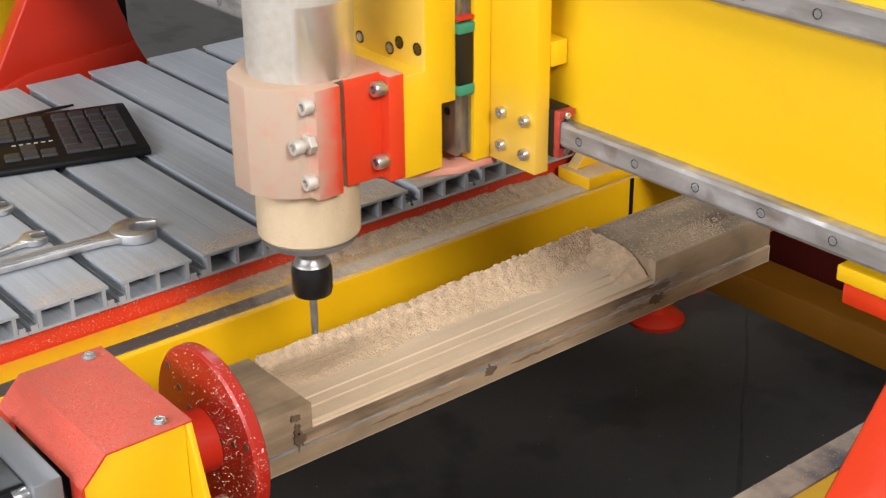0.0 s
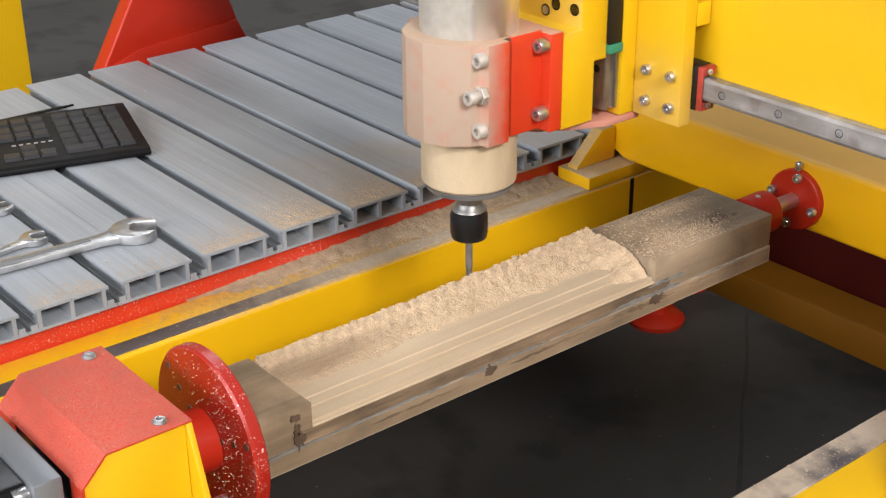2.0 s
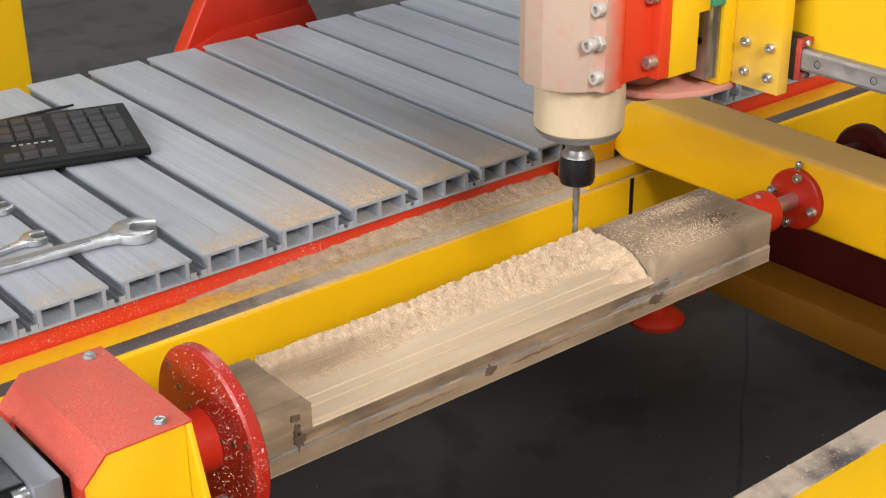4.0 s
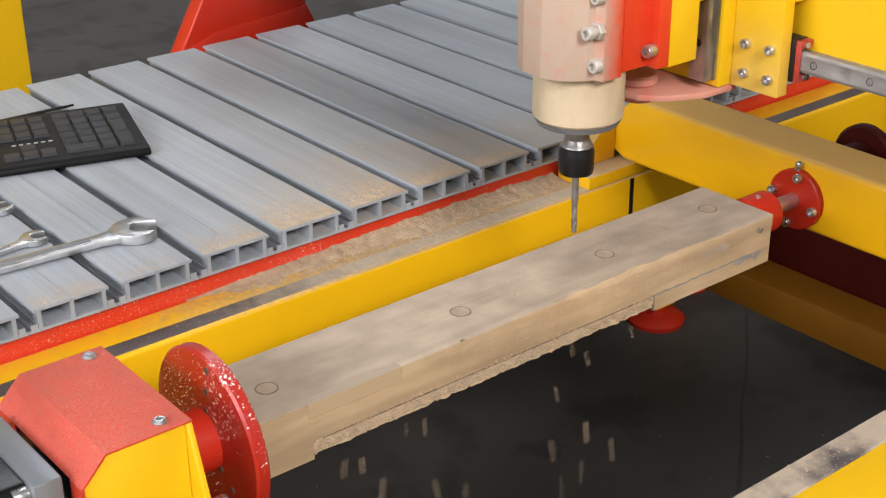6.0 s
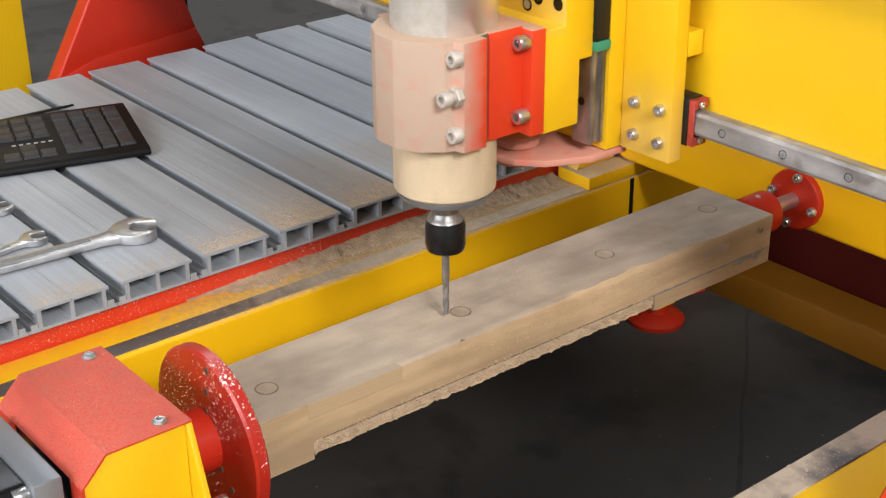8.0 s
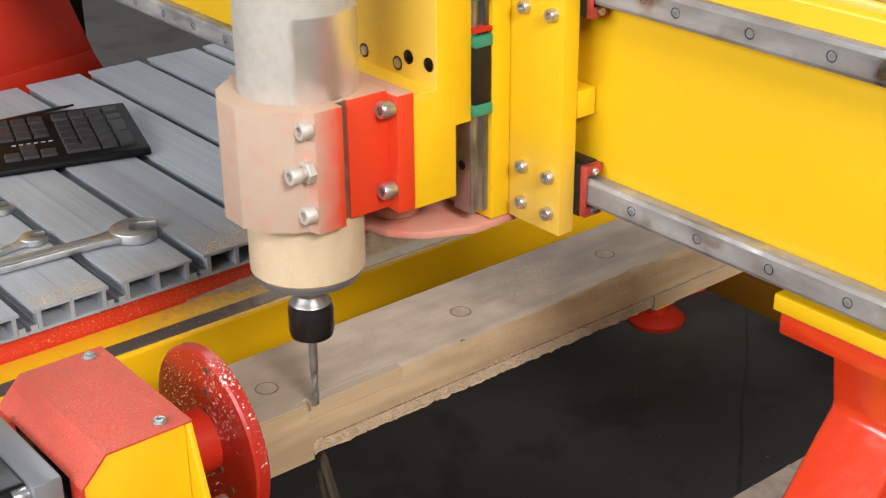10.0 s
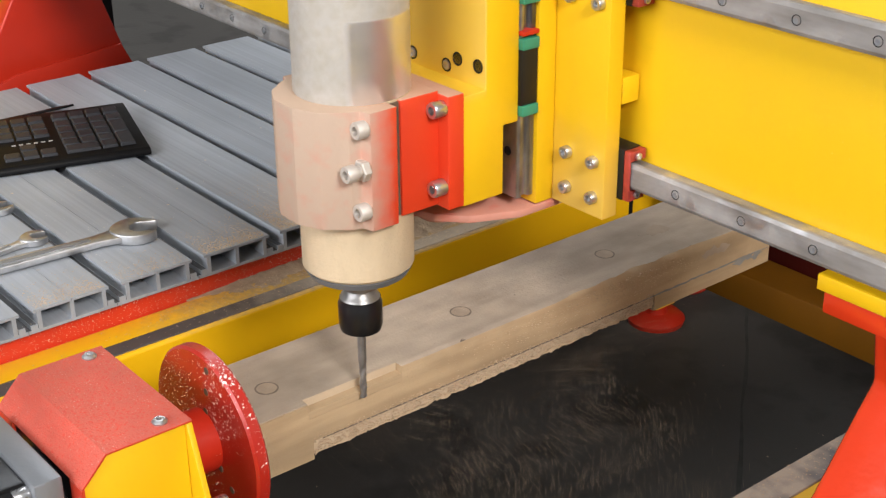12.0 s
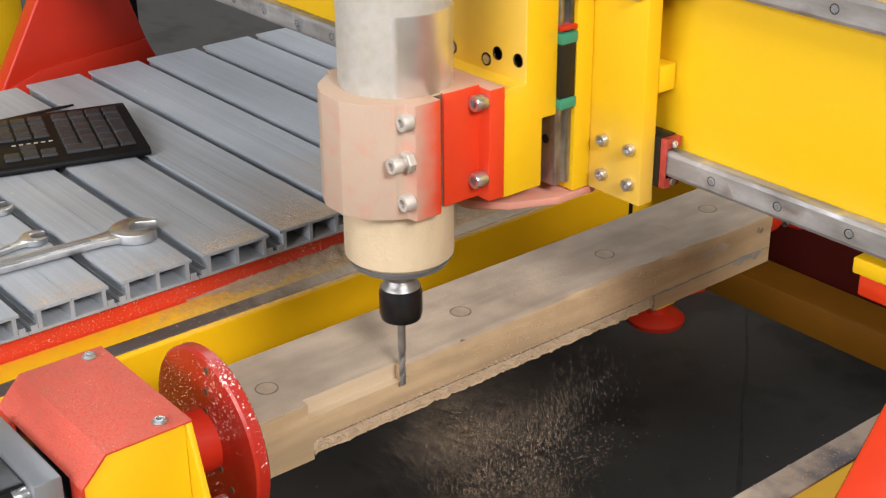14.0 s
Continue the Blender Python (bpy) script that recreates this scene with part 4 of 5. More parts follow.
for hx, hz, full in ((0.0308, 1.3647, 1), (0.0905, 1.3647, 1), (0.1093, 1.3758, 0), (0.1433, 1.3755, 0), (0.1433, 1.457, 0), (0.1065, 1.4559, 0), (0.0308, 1.457, 1), (0.0905, 1.50, 1)):
    hole = part("screw_hole", turned(lathe([(0.0078, -0.0002), (0.0078, 0.0005), (0.0064, 0.0005), (0.006, -0.0001)], (0, 0, 0), "z", 18), Matrix.Translation((hx, -0.5806, hz)) @ Matrix.Rotation(radians(90), 4, "X")), black_steel, spin, "dark drilled hole")
    if full:
        part("screw", turned(lathe([(0.0056, 0), (0.0056, 0.0008), (0.004, 0.0012), (0.0022, 0.0003)], (0, 0, 0), "z", 14), Matrix.Translation((hx, -0.5808, hz)) @ Matrix.Rotation(radians(90), 4, "X")), steel, hole)
for bx in (0.116, 0.005):
    for z0, z1 in ((1.3177, 1.393), (1.4433, 1.52)):
        b = part("lift_bearing", box(bx, bx + 0.044, -0.5330, -0.5095, z0 + 0.006, z1 - 0.006, 0.001), black_steel, spin, "dark bearing block with green seals")
        for e in (z0, z1):
            part("seal", box(bx + 0.001, bx + 0.0465, -0.5332, -0.5093, e - 0.006, e + 0.006, 0.001), green, b, "green end seal")
        part("wiper", box(bx + 0.002, bx + 0.0460, -0.5332, -0.5093, z1 + 0.0095, z1 + 0.0145, 0.001), red_plain, b, "red wiper")


# ---- loose things on the table ----
kb = thing("keyboard", (-0.95, -0.62, 0.957), "black computer keyboard lying on the slat table", "keyboard")
KB = Matrix.Translation((-0.8442, -0.5337, 0.957)) @ Matrix.Rotation(math.atan2(0.96, 0.28), 4, "Z")   # x: to its right end, y: away from the typist


def kpart(name, bm, mat, parent, label=""):
    return part(name, turned(bm, KB), mat, parent, label)


kpart("case", prism([(-0.002, 0.002), (-0.002, 0.010), (0.004, 0.0150), (0.212, 0.0215), (0.236, 0.0215), (0.240, 0.016), (0.240, 0.002)], "x", -0.68, 0.0, 0.0025), black_plastic, kb, "black plastic keyboard case")
KP = 0.0302


def keycap(u, v, w=1.0, d=1.0):
    """A dished key with sloping sides; u keys from the right end, v rows from the front."""
    x1 = -0.018 - KP * u
    x0 = x1 - KP * w
    y0 = 0.024 + KP * v
    y1 = y0 + KP * d
    z = 0.0152 + 0.0312 * (y0 + y1) / 2
    bm = bmesh.new()
    lo = [bm.verts.new(p) for p in ((x0 + 0.0012, y0 + 0.0012, z - 0.002), (x1 - 0.0012, y0 + 0.0012, z - 0.002), (x1 - 0.0012, y1 - 0.0012, z - 0.001), (x0 + 0.0012, y1 - 0.0012, z - 0.001))]
    hi = [bm.verts.new(p) for p in ((x0 + 0.0030, y0 + 0.0026, z + 0.0048), (x1 - 0.0030, y0 + 0.0026, z + 0.0048), (x1 - 0.0030, y1 - 0.0032, z + 0.0056), (x0 + 0.0030, y1 - 0.0032, z + 0.0056))]
    bm.faces.new(hi)
    for i in range(4):
        bm.faces.new((lo[i], lo[(i + 1) % 4], hi[(i + 1) % 4], hi[i]))
    bmesh.ops.bevel(bm, geom=[e for e in bm.edges if not e.is_boundary], offset=0.0012, segments=1, affect="EDGES")
    return bm


keys = [(0, 0, 1, 2), (0, 2, 1, 2), (0, 4, 1, 1), (1, 0, 1, 1), (2, 0, 2, 1)]
keys += [(1 + c, r, 1, 1) for c in range(3) for r in range(1, 5)]
keys += [(c, 5.25, 1, 1) for c in range(4)]
keys += [(4.4, 0, 1, 1), (5.4, 0, 1, 1), (6.4, 0, 1, 1), (5.4, 1, 1, 1)]
keys += [(4.4 + c, r, 1, 1) for c in range(3) for r in (3, 4, 5.25)]
keys += [(7.8, 0, 1.6, 1), (9.4, 0, 1.3, 1), (10.7, 0, 1.3, 1), (7.8, 1, 2.4, 1), (7.8, 2, 1.9, 1), (7.8, 3, 1.4, 1), (7.8, 4, 1.9, 1)]
keys += [(o + c, r, 1, 1) for r, o, n in ((1, 10.2, 10), (2, 9.7, 11), (3, 9.2, 11), (4, 9.7, 11), (5.25, 7.8, 12)) for c in range(n)]
for u, v, w, d in keys:
    kpart("key", keycap(u, v, w, d), key_plastic, kb)
for k in range(6):
    x, y = -0.155 - 0.0125 * k, 0.024 + KP * 2.35
    kpart("printed_mark", box(x - 0.0035, x + 0.0035, y - 0.0022, y + 0.0022, 0.0174, 0.0187), mark, kb)


def wrench(name, head, along, r, length, width, thick, jaw, label):
    """Open-ended spanner lying flat: head centre, direction of the handle in degrees, jaw opening in degrees."""
    w = thing(name, (head[0], head[1], 0.957), label, "wrench", "wrenches on the table")
    z0 = 0.958
    m = Matrix.Translation((head[0], head[1], z0)) @ Matrix.Rotation(radians(along), 4, "Z")
    pts = []
    j = radians(jaw - along)
    half = math.asin(0.46)
    n = 26
    for i in range(n + 1):
        a = j + half + (2 * math.pi - 2 * half) * i / n
        pts.append((r * (1 + 0.05 * math.cos(2 * (a - j))) * math.cos(a), r * math.sin(a)))
    c, d = math.cos(j), math.sin(j)
    for q, t in ((-0.46, 0.02), (-0.25, -0.22), (0.25, -0.22), (0.46, 0.02)):
        pts.append((r * (c * t - d * q), r * (d * t + c * q)))
    part("head", turned(prism(pts, "z", 0, thick, thick * 0.12), m), tool_chrome, w, "open chrome jaw")
    neck = [(r * 0.75, -width * 0.75), (r * 1.7, -width * 0.5), (length, -width * 0.62), (length, width * 0.62), (r * 1.7, width * 0.5), (r * 0.75, width * 0.75)]
    part("handle", turned(prism(neck, "z", thick * 0.12, thick * 0.82, thick * 0.18), m), tool_chrome, w, "chrome handle")
    part("inset", turned(prism([(r * 2.0, -width * 0.2), (length * 0.8, -width * 0.26), (length * 0.8, width * 0.26), (r * 2.0, width * 0.2)], "z", thick * 0.821, thick * 0.87, 0), m), grey_cast, w)
    return w


wrench("open_end_wrench", (-0.560, -0.716, 0), -94, 0.036, 0.46, 0.026, 0.016, 62, "large chrome open-ended wrench lying on the slats")
wrench("open_end_wrench", (-0.640, -0.842, 0), -80, 0.021, 0.30, 0.015, 0.010, 78, "small chrome open-ended wrench lying on the slats")
wrench("open_end_wrench", (-0.781, -0.835, 0), -72, 0.021, 0.30, 0.015, 0.010, 100, "small chrome open-ended wrench with its head in view")
tie = thing("cable_tie", (-1.17, -0.6, 0.957), "thin black plastic cable tie beside the keyboard", "cable tie")
part("strap", turned(prism([(0, -0.001), (0.03, -0.004), (0.32, -0.005), (0.32, 0.005), (0.03, 0.004), (0, 0.001)], "z", 0.0, 0.004, 0.0008), Matrix.Translation((-1.1625, -0.5251, 0.960)) @ Matrix.Rotation(radians(-94.5), 4, "Z") @ Matrix.Rotation(radians(1.0), 4, "Y")), black_plastic, tie)
post = thing("yellow_cabinet", (-2.05, -0.6, -ZF), "tall yellow steel control cabinet behind the table", "cabinet")
part("cabinet_body", box(-2.35, -1.90, -0.95, -0.298, -0.09, 1.75, 0.008), yellow, post)
part("plinth", box(-2.33, -1.92, -0.93, -0.318, -ZF, -0.0905), black_steel, post)

# ---- sawdust ----
rng = random.Random(7)


def lump(u, v, k, seed):
    return noise.fractal(Vector((u * k, v * k, seed)), 0.7, 2.1, 5)


def crust(x0, x1, y0, y1, nx, ny, height, seed):
    """A crumbly layer: a closed sheet with a rough top."""
    bm = bmesh.new()
    top, bot = [], []
    for i in range(nx + 1):
        for j in range(ny + 1):
            u, v = i / nx, j / ny
            x = x0 + (x1 - x0) * u + 0.0012 * noise.noise(Vector((i * 1.7, j * 1.3, seed)))
            y = y0 + (y1 - y0) * v + 0.0012 * noise.noise(Vector((i * 1.1, j * 1.9, seed + 5)))
            base, h = height(u, v, x, y)
            top.append(bm.verts.new((x, y, base + max(0.0006, h))))
            bot.append(bm.verts.new((x, y, base - 0.001)))
    n = ny + 1
    for i in range(nx):
        for j in range(ny):
            a = i * n + j
            bm.faces.new((top[a], top[a + n], top[a + n + 1], top[a + 1]))
    edge = [j for j in range(n)] + [i * n + ny for i in range(1, nx + 1)] + [nx * n + j for j in range(ny - 1, -1, -1)] + [i * n for i in range(nx - 1, 0, -1)]
    for a, b in zip(edge, edge[1:] + edge[:1]):
        bm.faces.new((top[a], top[b], bot[b], bot[a]))
    bmesh.ops.recalc_face_normals(bm, faces=bm.faces[:])
    return bm


def bed_height(x):
    xs = [-HX, -HX + 0.01, -0.03, 0.0, HX - 0.046, HX - 0.045, HX - 0.0305, HX - 0.030, HX]
    zs = [0.028, 0.024, 0.019, 0.016, 0.0155, 0.0135, 0.0128, 0.0105, 0.006]
    return AZ + float(np.interp(x, xs, zs))


def crust_h(u, v, x, y):
    fall = max(0.0, 1 - (u / (0.62 + 0.2 * noise.noise(Vector((y * 14, 0, 3))))) ** 2)
    soft = min(1.0, fall * 3)
    return bed_height(x) - 0.0013 + 0.0008 * soft, fall * (0.0046 + 0.0030 * lump(x, y, 60, 2.0)) + 0.0011 * lump(x, y, 300, 9.0) * soft


part("sawdust_crust", crust(-HX, 0.045, CN + 0.002, CF - 0.002, 105, 560, crust_h, 1.0), sawdust, board, "packed crumbs of sawdust", pivot=(AX, -0.4525, AZ), smooth=False)


def flake_mesh(places, size, seed):
    """Many small wedge-shaped flakes, lying at the given places."""
    r = random.Random(seed)
    bm = bmesh.new()
    for x, y, z in places:
        a, s = r.uniform(0, 6.283), size * r.uniform(0.4, 1.5)
        c, d = math.cos(a) * s, math.sin(a) * s
        w = r.uniform(0.3, 0.7)
        p = [bm.verts.new(q) for q in ((x - c, y - d, z + r.uniform(0, 0.3) * s), (x + d * w, y - c * w, z), (x + c, y + d, z + r.uniform(0, 0.4) * s), (x - d * w, y + c * w, z + 0.1 * s), (x, y, z + r.uniform(0.3, 0.7) * s))]
        for i in range(4):
            bm.faces.new((p[i], p[(i + 1) % 4], p[4]))
        bm.faces.new((p[3], p[2], p[1], p[0]))
    return bm


stuck = []
for _ in range(2200):
    stuck.append((-HX - 0.0016 - 0.0006 * rng.random(), rng.uniform(CN, CF), AZ + 0.006 + 0.022 * rng.random() ** 0.7))
for _ in range(900):
    y = rng.gauss(-0.36, 0.12)
    if C1 < y < -0.16:
        stuck.append((-HX - 0.0015, y, zb + 0.006 + 0.032 * rng.random()))
part("clinging_sawdust", flake_mesh(stuck, 0.0017, 77), sawdust, board, "crumbs clinging to the milled edge", pivot=(AX, -0.4525, AZ), smooth=False)
heaps = []
NH = 26
for k in range(NH):
    y0 = CN + 0.006 + (CF - CN - 0.01) * k / NH
    y1 = CN + 0.006 + (CF - CN - 0.01) * (k + 1) / NH
    yc = (y0 + y1) / 2
    grow = 0.0035 + 0.011 * (k / (NH - 1)) ** 2.5

    def heap_h(u, v, x, y, grow=grow):
        uu = (x + HX) / 0.066
        hill = max(0.0, 1 - (uu / (0.80 + 0.36 * noise.noise(Vector((y * 22, 1.7, 0))))) ** 1.5) * min(1, 0.5 + uu * 5)
        base = hill * (grow + 0.0045 + 0.0040 * lump(x, y, 70, 4.0) + 0.0014 * lump(x, y, 300, 6.0))
        drift = max(0.0, 1 - (CF - y) / (0.052 + 0.02 * noise.noise(Vector((x * 40, 0, 9))))) ** 1.4 * min(1.0, (HX - x) / 0.055)
        base = max(base, drift * (zt - bed_height(x) + 0.004 + 0.003 * lump(x, y, 90, 2.0)))
        return bed_height(x) - 0.002 + 0.005 * min(1, 3 * hill + 3 * drift), base

    h = thing("sawdust_heap", (AX, yc, AZ), "crumbly heap of tan sawdust on the carved board", "sawdust", "sawdust heaps on the board", "stuff")
    part("crumbs", crust(-HX + 0.001, HX - 0.006 if k >= NH - 4 else -HX + 0.070, y0, y1, 110 if k >= NH - 4 else 66, 24, heap_h, k * 3.0), sawdust, h, smooth=False)
    loose = []
    for _ in range(420):
        u = rng.random() ** 1.15
        x, y = -HX + 0.002 + 0.125 * u, rng.uniform(y0, y1)
        b0, hh = heap_h(0, 0.5, x, y)
        loose.append((x, y, b0 + max(0.0, hh) - 0.0004))
    lumps = []
    for _ in range(52):
        x, y = -HX + 0.002 + 0.045 * rng.random() ** 1.6, rng.uniform(y0, y1)
        b0, hh = heap_h(0, 0.5, x, y)
        lumps.append((x, y, b0 + max(0.0, hh) - 0.0012))
    part("lumps", flake_mesh(lumps, 0.0040, 50 + k), sawdust, h, smooth=False)
    if k == NH - 1:
        fine = [(min(0.063, rng.gauss(0.036, 0.018)), CF + abs(rng.gauss(0.10, 0.04)), zt + 0.0003) for _ in range(2600)] + [(rng.gauss(-0.045, 0.010), rng.gauss(-0.10, 0.035), zt + 0.0003) for _ in range(1800)] + [(HX - 0.001 + 0.002 * rng.random(), rng.uniform(CF, YF), AZ - 0.0118) for _ in range(350)]
        part("fine_dust", flake_mesh([q for q in fine if -HX < q[0] and CF < q[1] < -0.004], 0.0011, 91), sawdust, h, smooth=False)
        loose += [(rng.uniform(-0.06, 0.06), CF + abs(rng.gauss(0.03, 0.06)), zt + 0.0003) for _ in range(350)]
    part("loose_flakes", flake_mesh([p for p in loose if p[1] < -0.004], 0.0019, k), sawdust, h, smooth=False)
    heaps.append(h)


def scatter(name, places, size, seed, mat, label):
    o = Vector((0, 0, -ZF))
    ob = new(name, mesh_of(name, flake_mesh(places, size, seed), mat, o, False))
    return tagged(ob, label, "sawdust", "", "stuff")


def drift_h(u, v, x, y):
    env = min(1.0, max(0.0, (y + 0.74) / 0.45)) * (1.0 - 0.25 * max(0.0, (y + 0.1) / 0.15))
    toe = 0.55 + 0.5 * noise.noise(Vector((y * 9, 5, 2))) + 0.25 * noise.noise(Vector((y * 60, 5, 3)))
    return 0.8866 + 0.0012 * min(1.0, env * 3) * min(1.0, max(0.0, 1.9 * (1 - u) + 0.8 * lump(x, y, 50, 6.0))), env * max(0.0, 1 - u / max(0.1, toe * (0.4 + env))) ** 1.2 * (0.011 + 0.004 * lump(x, y, 45, 8.0)) + 0.0010 * env * lump(x, y, 330, 3.0) * max(0.0, 1 - u)


o = Vector((0, 0, -ZF))
tagged(new("sawdust_drift", mesh_of("sawdust_drift", crust(-0.4486, -0.394, -0.70, 0.044, 30, 660, drift_h, 4.0), material("brown_sawdust", (0.40, 0.30, 0.20), 0.95, 0, 0.2, 90, 0.3, 700), o, False)), "brown sawdust drifted against the red table beam", "sawdust", "", "stuff")
pale = material("pale_flakes", (0.68, 0.56, 0.42), 0.9, 0, 0.2, 200)
spots = []
while len(spots) < 11000:
    y = rng.gauss(-0.12, 0.25)
    if -0.95 < y < 0.15:
        x = rng.uniform(-0.446, -0.358) if rng.random() < 0.5 else rng.uniform(-0.446, -0.40)
        if y > 0.02 and x > -0.352:
            continue
        on_base = y > 0.048 and -0.434 < x < -0.359
        if y > 0.044 and not on_base:
            continue
        spots.append((x, y, (0.911 if on_base else (0.8895 if -0.392 < x < -0.362 else 0.888)) + 0.0003))
scatter("sawdust_on_beam", spots, 0.0010, 3, sawdust, "thin drift of sawdust along the yellow beam")
spots = [(-0.4487, min(-0.25, rng.gauss(-0.80, 0.26)), 0.8895 + 0.031 * rng.random()) for k in range(1100)]
scatter("pale_flakes_on_red_beam", spots, 0.0009, 15, pale, "pale sawdust flecks clinging to the red beam")
spots = []
for k in range(320):
    a, r = rng.gauss(0.2, 1.1), 0.042 + 0.066 * rng.random()
    spots.append((AX + r * math.cos(a), -0.9256, AZ + r * math.sin(a)))
tagged(part("sawdust_flecks", flake_mesh(spots, 0.0010, 16), pale, disc, "pale sawdust flecks on the face plate", pivot=(AX, -0.916, AZ), smooth=False), "pale sawdust flecks on the face plate", kind="stuff")
spots = []
for k in range(110):
    spots.append((rng.uniform(-0.446, -0.356), rng.uniform(-1.1, -0.3), 0.8892))
scatter("pale_flakes_on_beam", spots, 0.0011, 5, pale, "scattered pale sawdust flecks on the beam")
spots = []
while len(spots) < 13000:
    k = rng.randrange(-1, 6)
    y = SLAT0 + PITCH * k + rng.uniform(-0.052, 0.052)
    x = -0.437 - abs(rng.gauss(0, 0.085 if k in (2, 3) else 0.05)) * (0.25 + 0.75 * rng.random())
    if x > -1.3 and rng.random() < (0.25, 0.12, 0.5, 1.0, 0.9, 0.55, 0.4)[k + 1]:
        spots.append((x, y, 0.9572))
scatter("sawdust_on_table", spots, 0.0011, 8, sawdust, "sawdust strewn near the ends of the slats")
spots = [(rng.uniform(-1.2, -0.45), SLAT0 + PITCH * rng.randrange(-2, 8) + rng.uniform(-0.05, 0.05), 0.9572) for k in range(90)]
scatter("pale_flakes_on_table", spots, 0.0022, 9, pale, "a few pale flakes on the slats")
spots = [(rng.uniform(0.399, 0.441), rng.uniform(-0.75, 0.14), 0.8909) for k in range(900)]
scatter("sawdust_on_far_beam", spots, 0.0012, 10, sawdust, "sawdust lying on the steel strip")
spots = [(rng.uniform(-1.2, 0.39), rng.uniform(-1.0, 1.2), -ZF + 0.0005) for k in range(110)]
scatter("sawdust_on_floor", spots, 0.0020, 11, sawdust, "sawdust fallen on the concrete floor")

# ---- motion ----
TURN = [(0.0, 0), (4.78, 0), (4.9, -8), (5.0, -24), (5.1, -46), (5.2, -69), (5.3, -92), (5.4, -115), (5.5, -137), (5.6, -158), (5.7, -172), (5.8, -179), (5.9, -180), (14.0, -180)]


def turn_at(t):
    return float(np.interp(t, [r[0] for r in TURN], [r[1] for r in TURN]))


def riding(local, t):
    """The place of something that turns with the board; local is its offset from the axis."""
    a = radians(turn_at(t))
    x, y, z = local
    return Vector((x * math.cos(a) + z * math.sin(a), y, AZ - x * math.sin(a) + z * math.cos(a)))


def thrown(ob, local, start, speed, spin_rate, rest, drag=0.0):
    """Keys for a crumb that rides on the board, leaves it at start and falls to the floor."""
    rows = [(t, pose(*(S * (riding(local, t) + Vector((0, 0, ZF)))), 0, turn_at(t), 0)) for t in [r[0] for r in TURN] if t < start - 0.02]
    p = riding(local, start)
    a0 = turn_at(start)
    rows.append((start, pose(*(S * (p + Vector((0, 0, ZF)))), 0, a0, 0)))
    t = 0.0
    while True:
        t += 1 / 15
        if drag:
            e = drag * (1 - math.exp(-t / drag))
            q = p + Vector(speed) * e / S + Vector((0, 0, -9.8 * drag * (t - e) / S))
        else:
            q = p + Vector(speed) * t / S + Vector((0, 0, -4.9 * t * t / S))
        end = q.z < -ZF + rest
        q.z = max(q.z, -ZF + rest)
        if start + t < 13.95:
            rows.append((start + t, pose(*(S * (q + Vector((0, 0, ZF)))), 0, a0 + spin_rate * t, 0)))
        else:
            rows.append((14.0, pose(*(S * (q + Vector((0, 0, ZF)))), 0, a0 + spin_rate * t, 0)))
            break
        if end:
            rows.append((14.0, pose(*(S * (q + Vector((0, 0, ZF)))), 0, a0 + spin_rate * t, 0)))
            break
    walk(ob, rows)


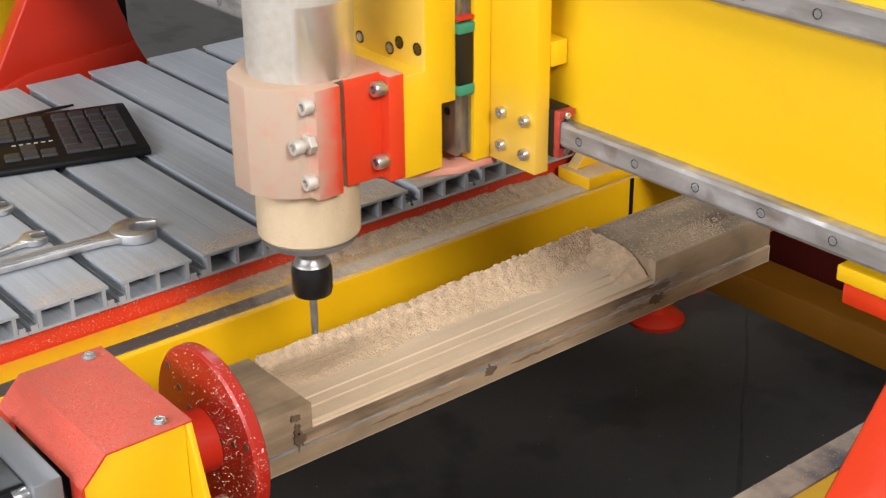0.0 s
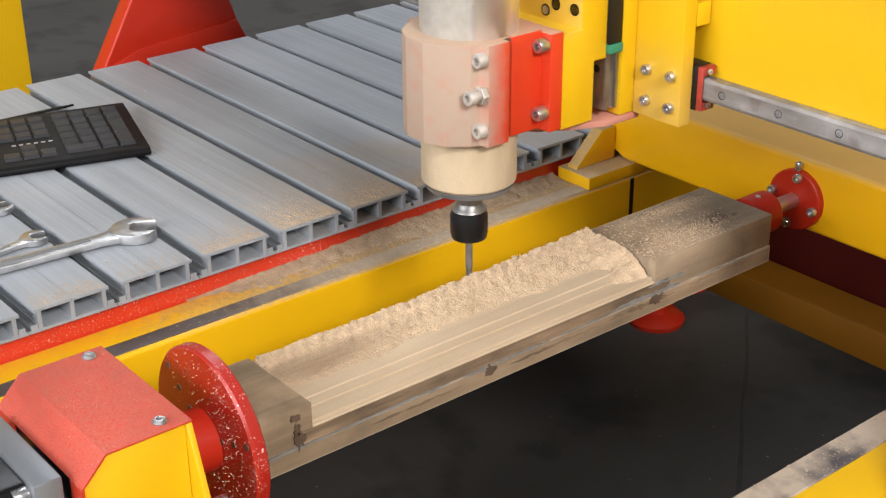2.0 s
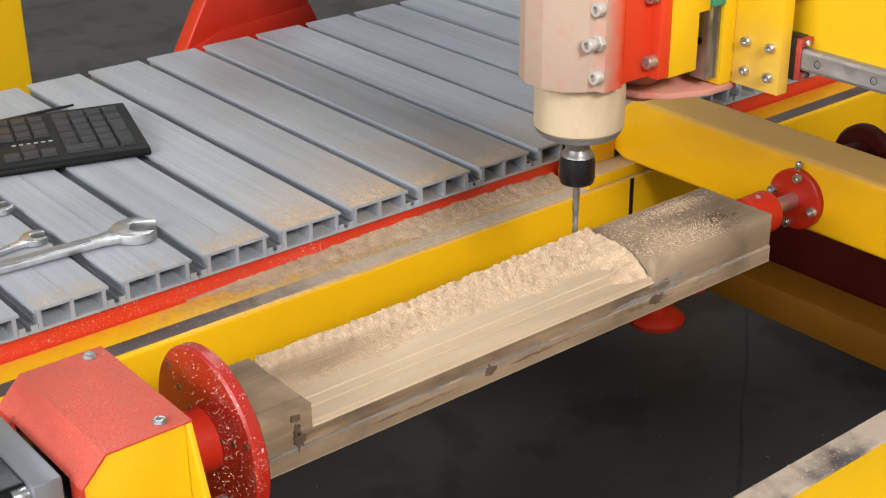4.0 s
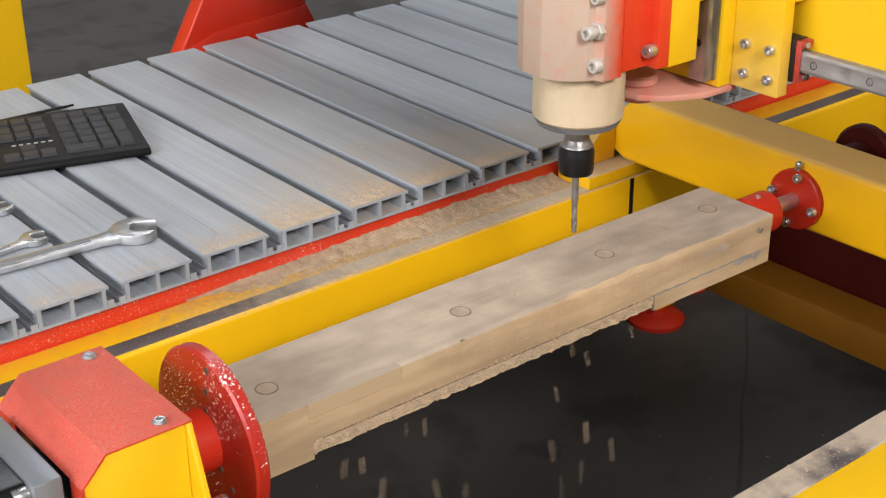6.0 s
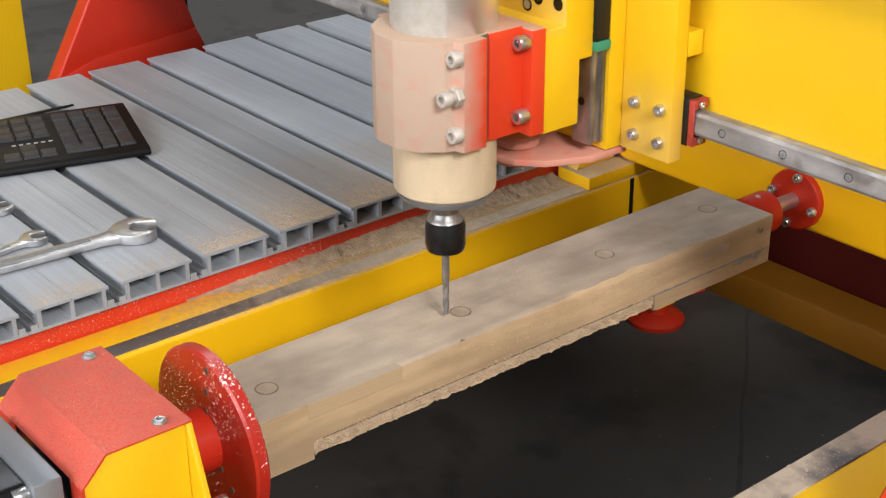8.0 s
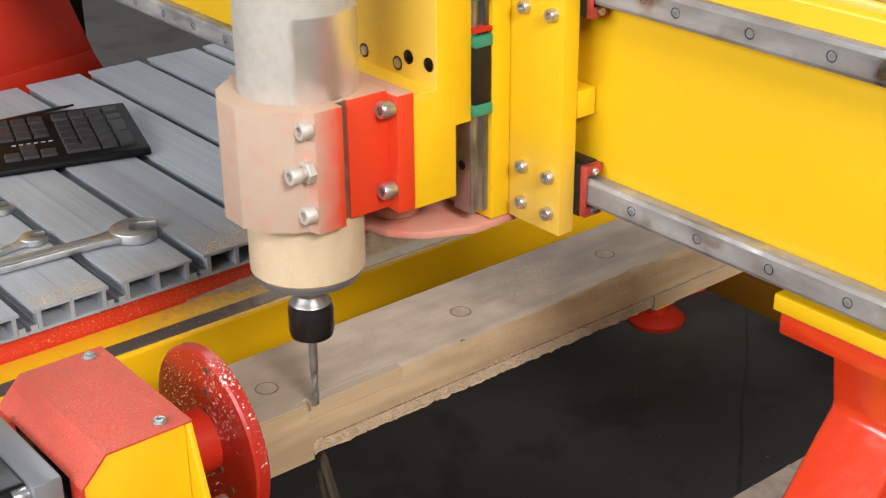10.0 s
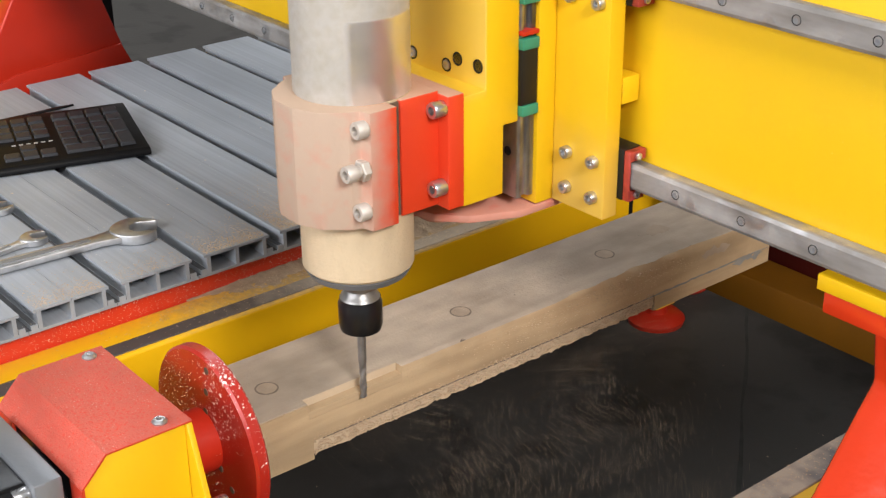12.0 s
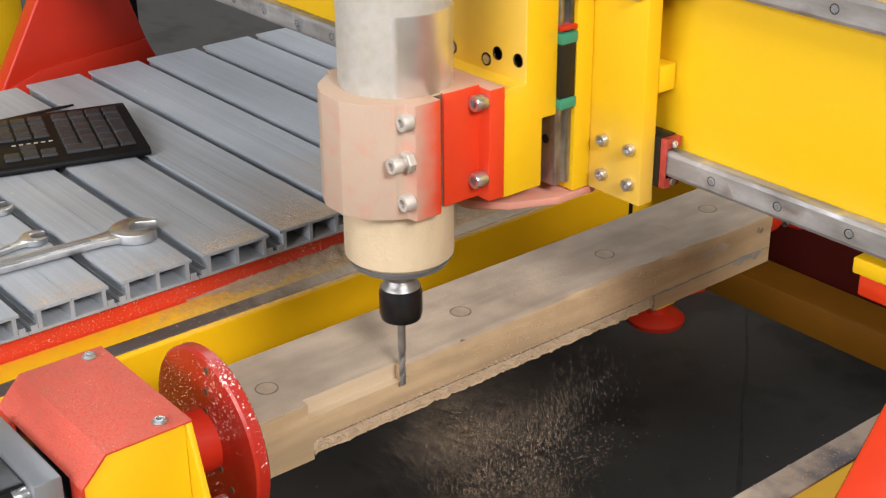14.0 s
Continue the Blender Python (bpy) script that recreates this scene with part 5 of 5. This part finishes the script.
def motions():
    # travel of the gantry (y), carriage (x) and spindle (z) in plan units
    keys = [(0.0, -0.1445, -0.0263, -0.0157), (3.2, -0.1445, 0.3772, -0.0155), (3.56, -0.144, 0.4205, -0.0155), (4.3, -0.138, 0.4205, 0.0318), (5.75, -0.1356, 0.4205, 0.0318),
            (6.0, -0.1345, 0.4122, 0.0311), (6.5, -0.1233, 0.3477, 0.0270), (7.0, -0.1034, 0.2721, 0.0270), (7.5, -0.0839, 0.1970, 0.0265), (8.0, -0.0665, 0.1217, 0.0267),
            (9.65, 0.0, -0.1290, 0.0267), (9.95, 0.0, -0.1295, 0.0218), (10.3, 0.0, -0.0946, 0.0188), (10.5, 0.0, -0.0742, 0.0172), (11.0, 0.0, -0.0239, 0.0126), (11.33, 0.0, 0.0085, 0.0109),
            (11.5, 0.0, -0.0074, 0.0099), (12.0, 0.0, -0.0577, 0.0055), (12.5, 0.0, -0.1079, 0.0008), (12.71, 0.0, -0.1285, 0.0), (13.0, 0.0, -0.1008, 0.0), (13.5, 0.0, -0.0504, 0.0), (14.0, 0.0, 0.0, 0.0)]
    times = sorted({round(0.1 * i, 2) for i in range(141)} | {k[0] for k in keys})
    cols = list(zip(*keys))
    way = [(t, *[float(np.interp(t, cols[0], c)) for c in cols[1:]]) for t in times]
    for ob, use in ((gantry, (0, 1, 0)), (car, (1, 1, 0)), (spin, (1, 1, 1))):
        o = ORIGIN[ob.name]
        walk(ob, [(t, pose(S * (o.x + use[0] * x), S * (o.y + use[1] * y), S * (o.z + ZF + use[2] * z))) for t, x, y, z in way])
    # the board and its face plate turn half a turn
    for ob, o in ((board, ORIGIN["wooden_board"] + Vector((0, 0, ZF))), (disc, ORIGIN[disc.name] - ORIGIN["rotary_headstock"])):
        walk(ob, [(t, pose(S * o.x, S * o.y, S * o.z, 0, a, 0)) for t, a in TURN])
    # the loose heaps slide off as the board turns over
    for k, h in enumerate(heaps):
        o = ORIGIN[h.name]
        thrown(h, (0, o.y, 0), 4.92 + 0.02 * ((k * 5) % 7), (0.12 + 0.04 * ((k * 3) % 5), 0.12 * ((k * 7) % 5 - 2), -0.1 * (k % 3)), -120 - 40 * (k % 4), 0.03)
    r = random.Random(21)
    # crumbs shed during and after the turn
    for k in range(290):
        local = (r.uniform(-0.052, -0.015), r.uniform(CN + 0.02, CF - 0.02), 0.006)
        start = 5.05 + 1.15 * r.random() ** 1.5
        thrown(crumb(local, chip_meshes[k % 6]), local, start, (r.uniform(-0.1, 0.3), r.uniform(-0.15, 0.15), r.uniform(-0.6, 0.0)), r.uniform(-400, 400), 0.004)
    # the edge is milled away piece by piece, half its depth on each pass
    n = 36
    for layer, t0, t1 in ((0, 9.97, 11.33), (1, 12.73, 14.05)):
        for k in range(n):
            y0, y1 = C0 + (C1 - C0) * k / n, C0 + (C1 - C0) * (k + 1) / n
            for q in range(4):
                x0 = -HX - 0.0016 + 0.00615 * (q % 2)
                z0 = -HZ + 0.0101 * layer + 0.0050 * (q // 2)
                local = (x0 + 0.0031, (y0 + y1) / 2, z0 + 0.0025)
                ob = new("edge_chip", mesh_of("edge_chip", box(x0, x0 + 0.00615, y0, y1, z0, z0 + 0.0050), wood_edge, Vector(local), False))
                ob.data.materials.append(cut_face)
                for f in ob.data.polygons:
                    f.material_index = int(layer == 0 and q < 2 and f.normal.z < -0.9)
                tagged(ob, "crumb of the board's tan edge cut by the bit", "wood chip", "crumbs along the edge")
                thrown(ob, local, min(t0 + (t1 - t0) * (k + 0.2) / n, 13.98), (r.uniform(0.1, 0.35), r.uniform(0.1, 0.7), r.uniform(-4.2, -2.4)), r.uniform(-500, 500), 0.004)
    # sawdust thrown off by the bit
    bursts = [(10.1, 11.5)] * 2 + [(11.62, 12.1)] * 4 + [(12.0, 12.72)] * 9 + [(13.35, 13.8)] + [(13.80, 13.97)] * 5
    for k in range(299):
        start = r.uniform(*bursts[k % 21])
        gy = float(np.interp(start, cols[0], cols[2]))
        local = (-0.030, SY + gy, 0.012)
        ob = tagged(new("sawdust_puff", puff_meshes[k % 9]), "puff of fine sawdust flying off the milled edge", "sawdust", "flying sawdust", "stuff")
        slow = r.uniform(0.030, 0.080)   # fine dust is braked within this many seconds
        reach = 0.03 + r.random() ** 1.2 * (0.33 if start < 13 else 0.14)
        thrown(ob, local, start, (r.uniform(0.05, 0.10) / slow, reach / slow, r.uniform(-0.08, 0.03) / slow), r.uniform(-60, 60), 0.02, slow)


def chip_mesh(r, k):
    l, w = r.uniform(0.004, 0.011) * k, r.uniform(0.0012, 0.0030) * k
    bm = box(-w, w, -l, l, -w * 0.5, w * 0.6)
    for v in bm.verts:
        v.co += Vector((r.uniform(-1, 1) * w * 0.5, r.uniform(-1, 1) * l * 0.35, r.uniform(-1, 1) * w * 0.4))
    return mesh_of("wood_chip", bm, sawdust, Vector((0, 0, 0)), False)


chip_meshes = [chip_mesh(rng, 0.55) for k in range(6)]


def puff_mesh(seed):
    q = random.Random(seed)
    return mesh_of("sawdust_puff", flake_mesh([(q.gauss(0, 0.010), q.gauss(0, 0.038), q.uniform(-0.022, 0.022)) for _ in range(120)], 0.00092, seed), sawdust, Vector((0, 0, 0)), False)


puff_meshes = [puff_mesh(k) for k in range(9)]


def crumb(local, me):
    """A splinter of wood that will fall from the board."""
    return tagged(new("wood_chip", me), "small tan wood chip shed by the board", "wood chip", "falling wood chips")


motions()
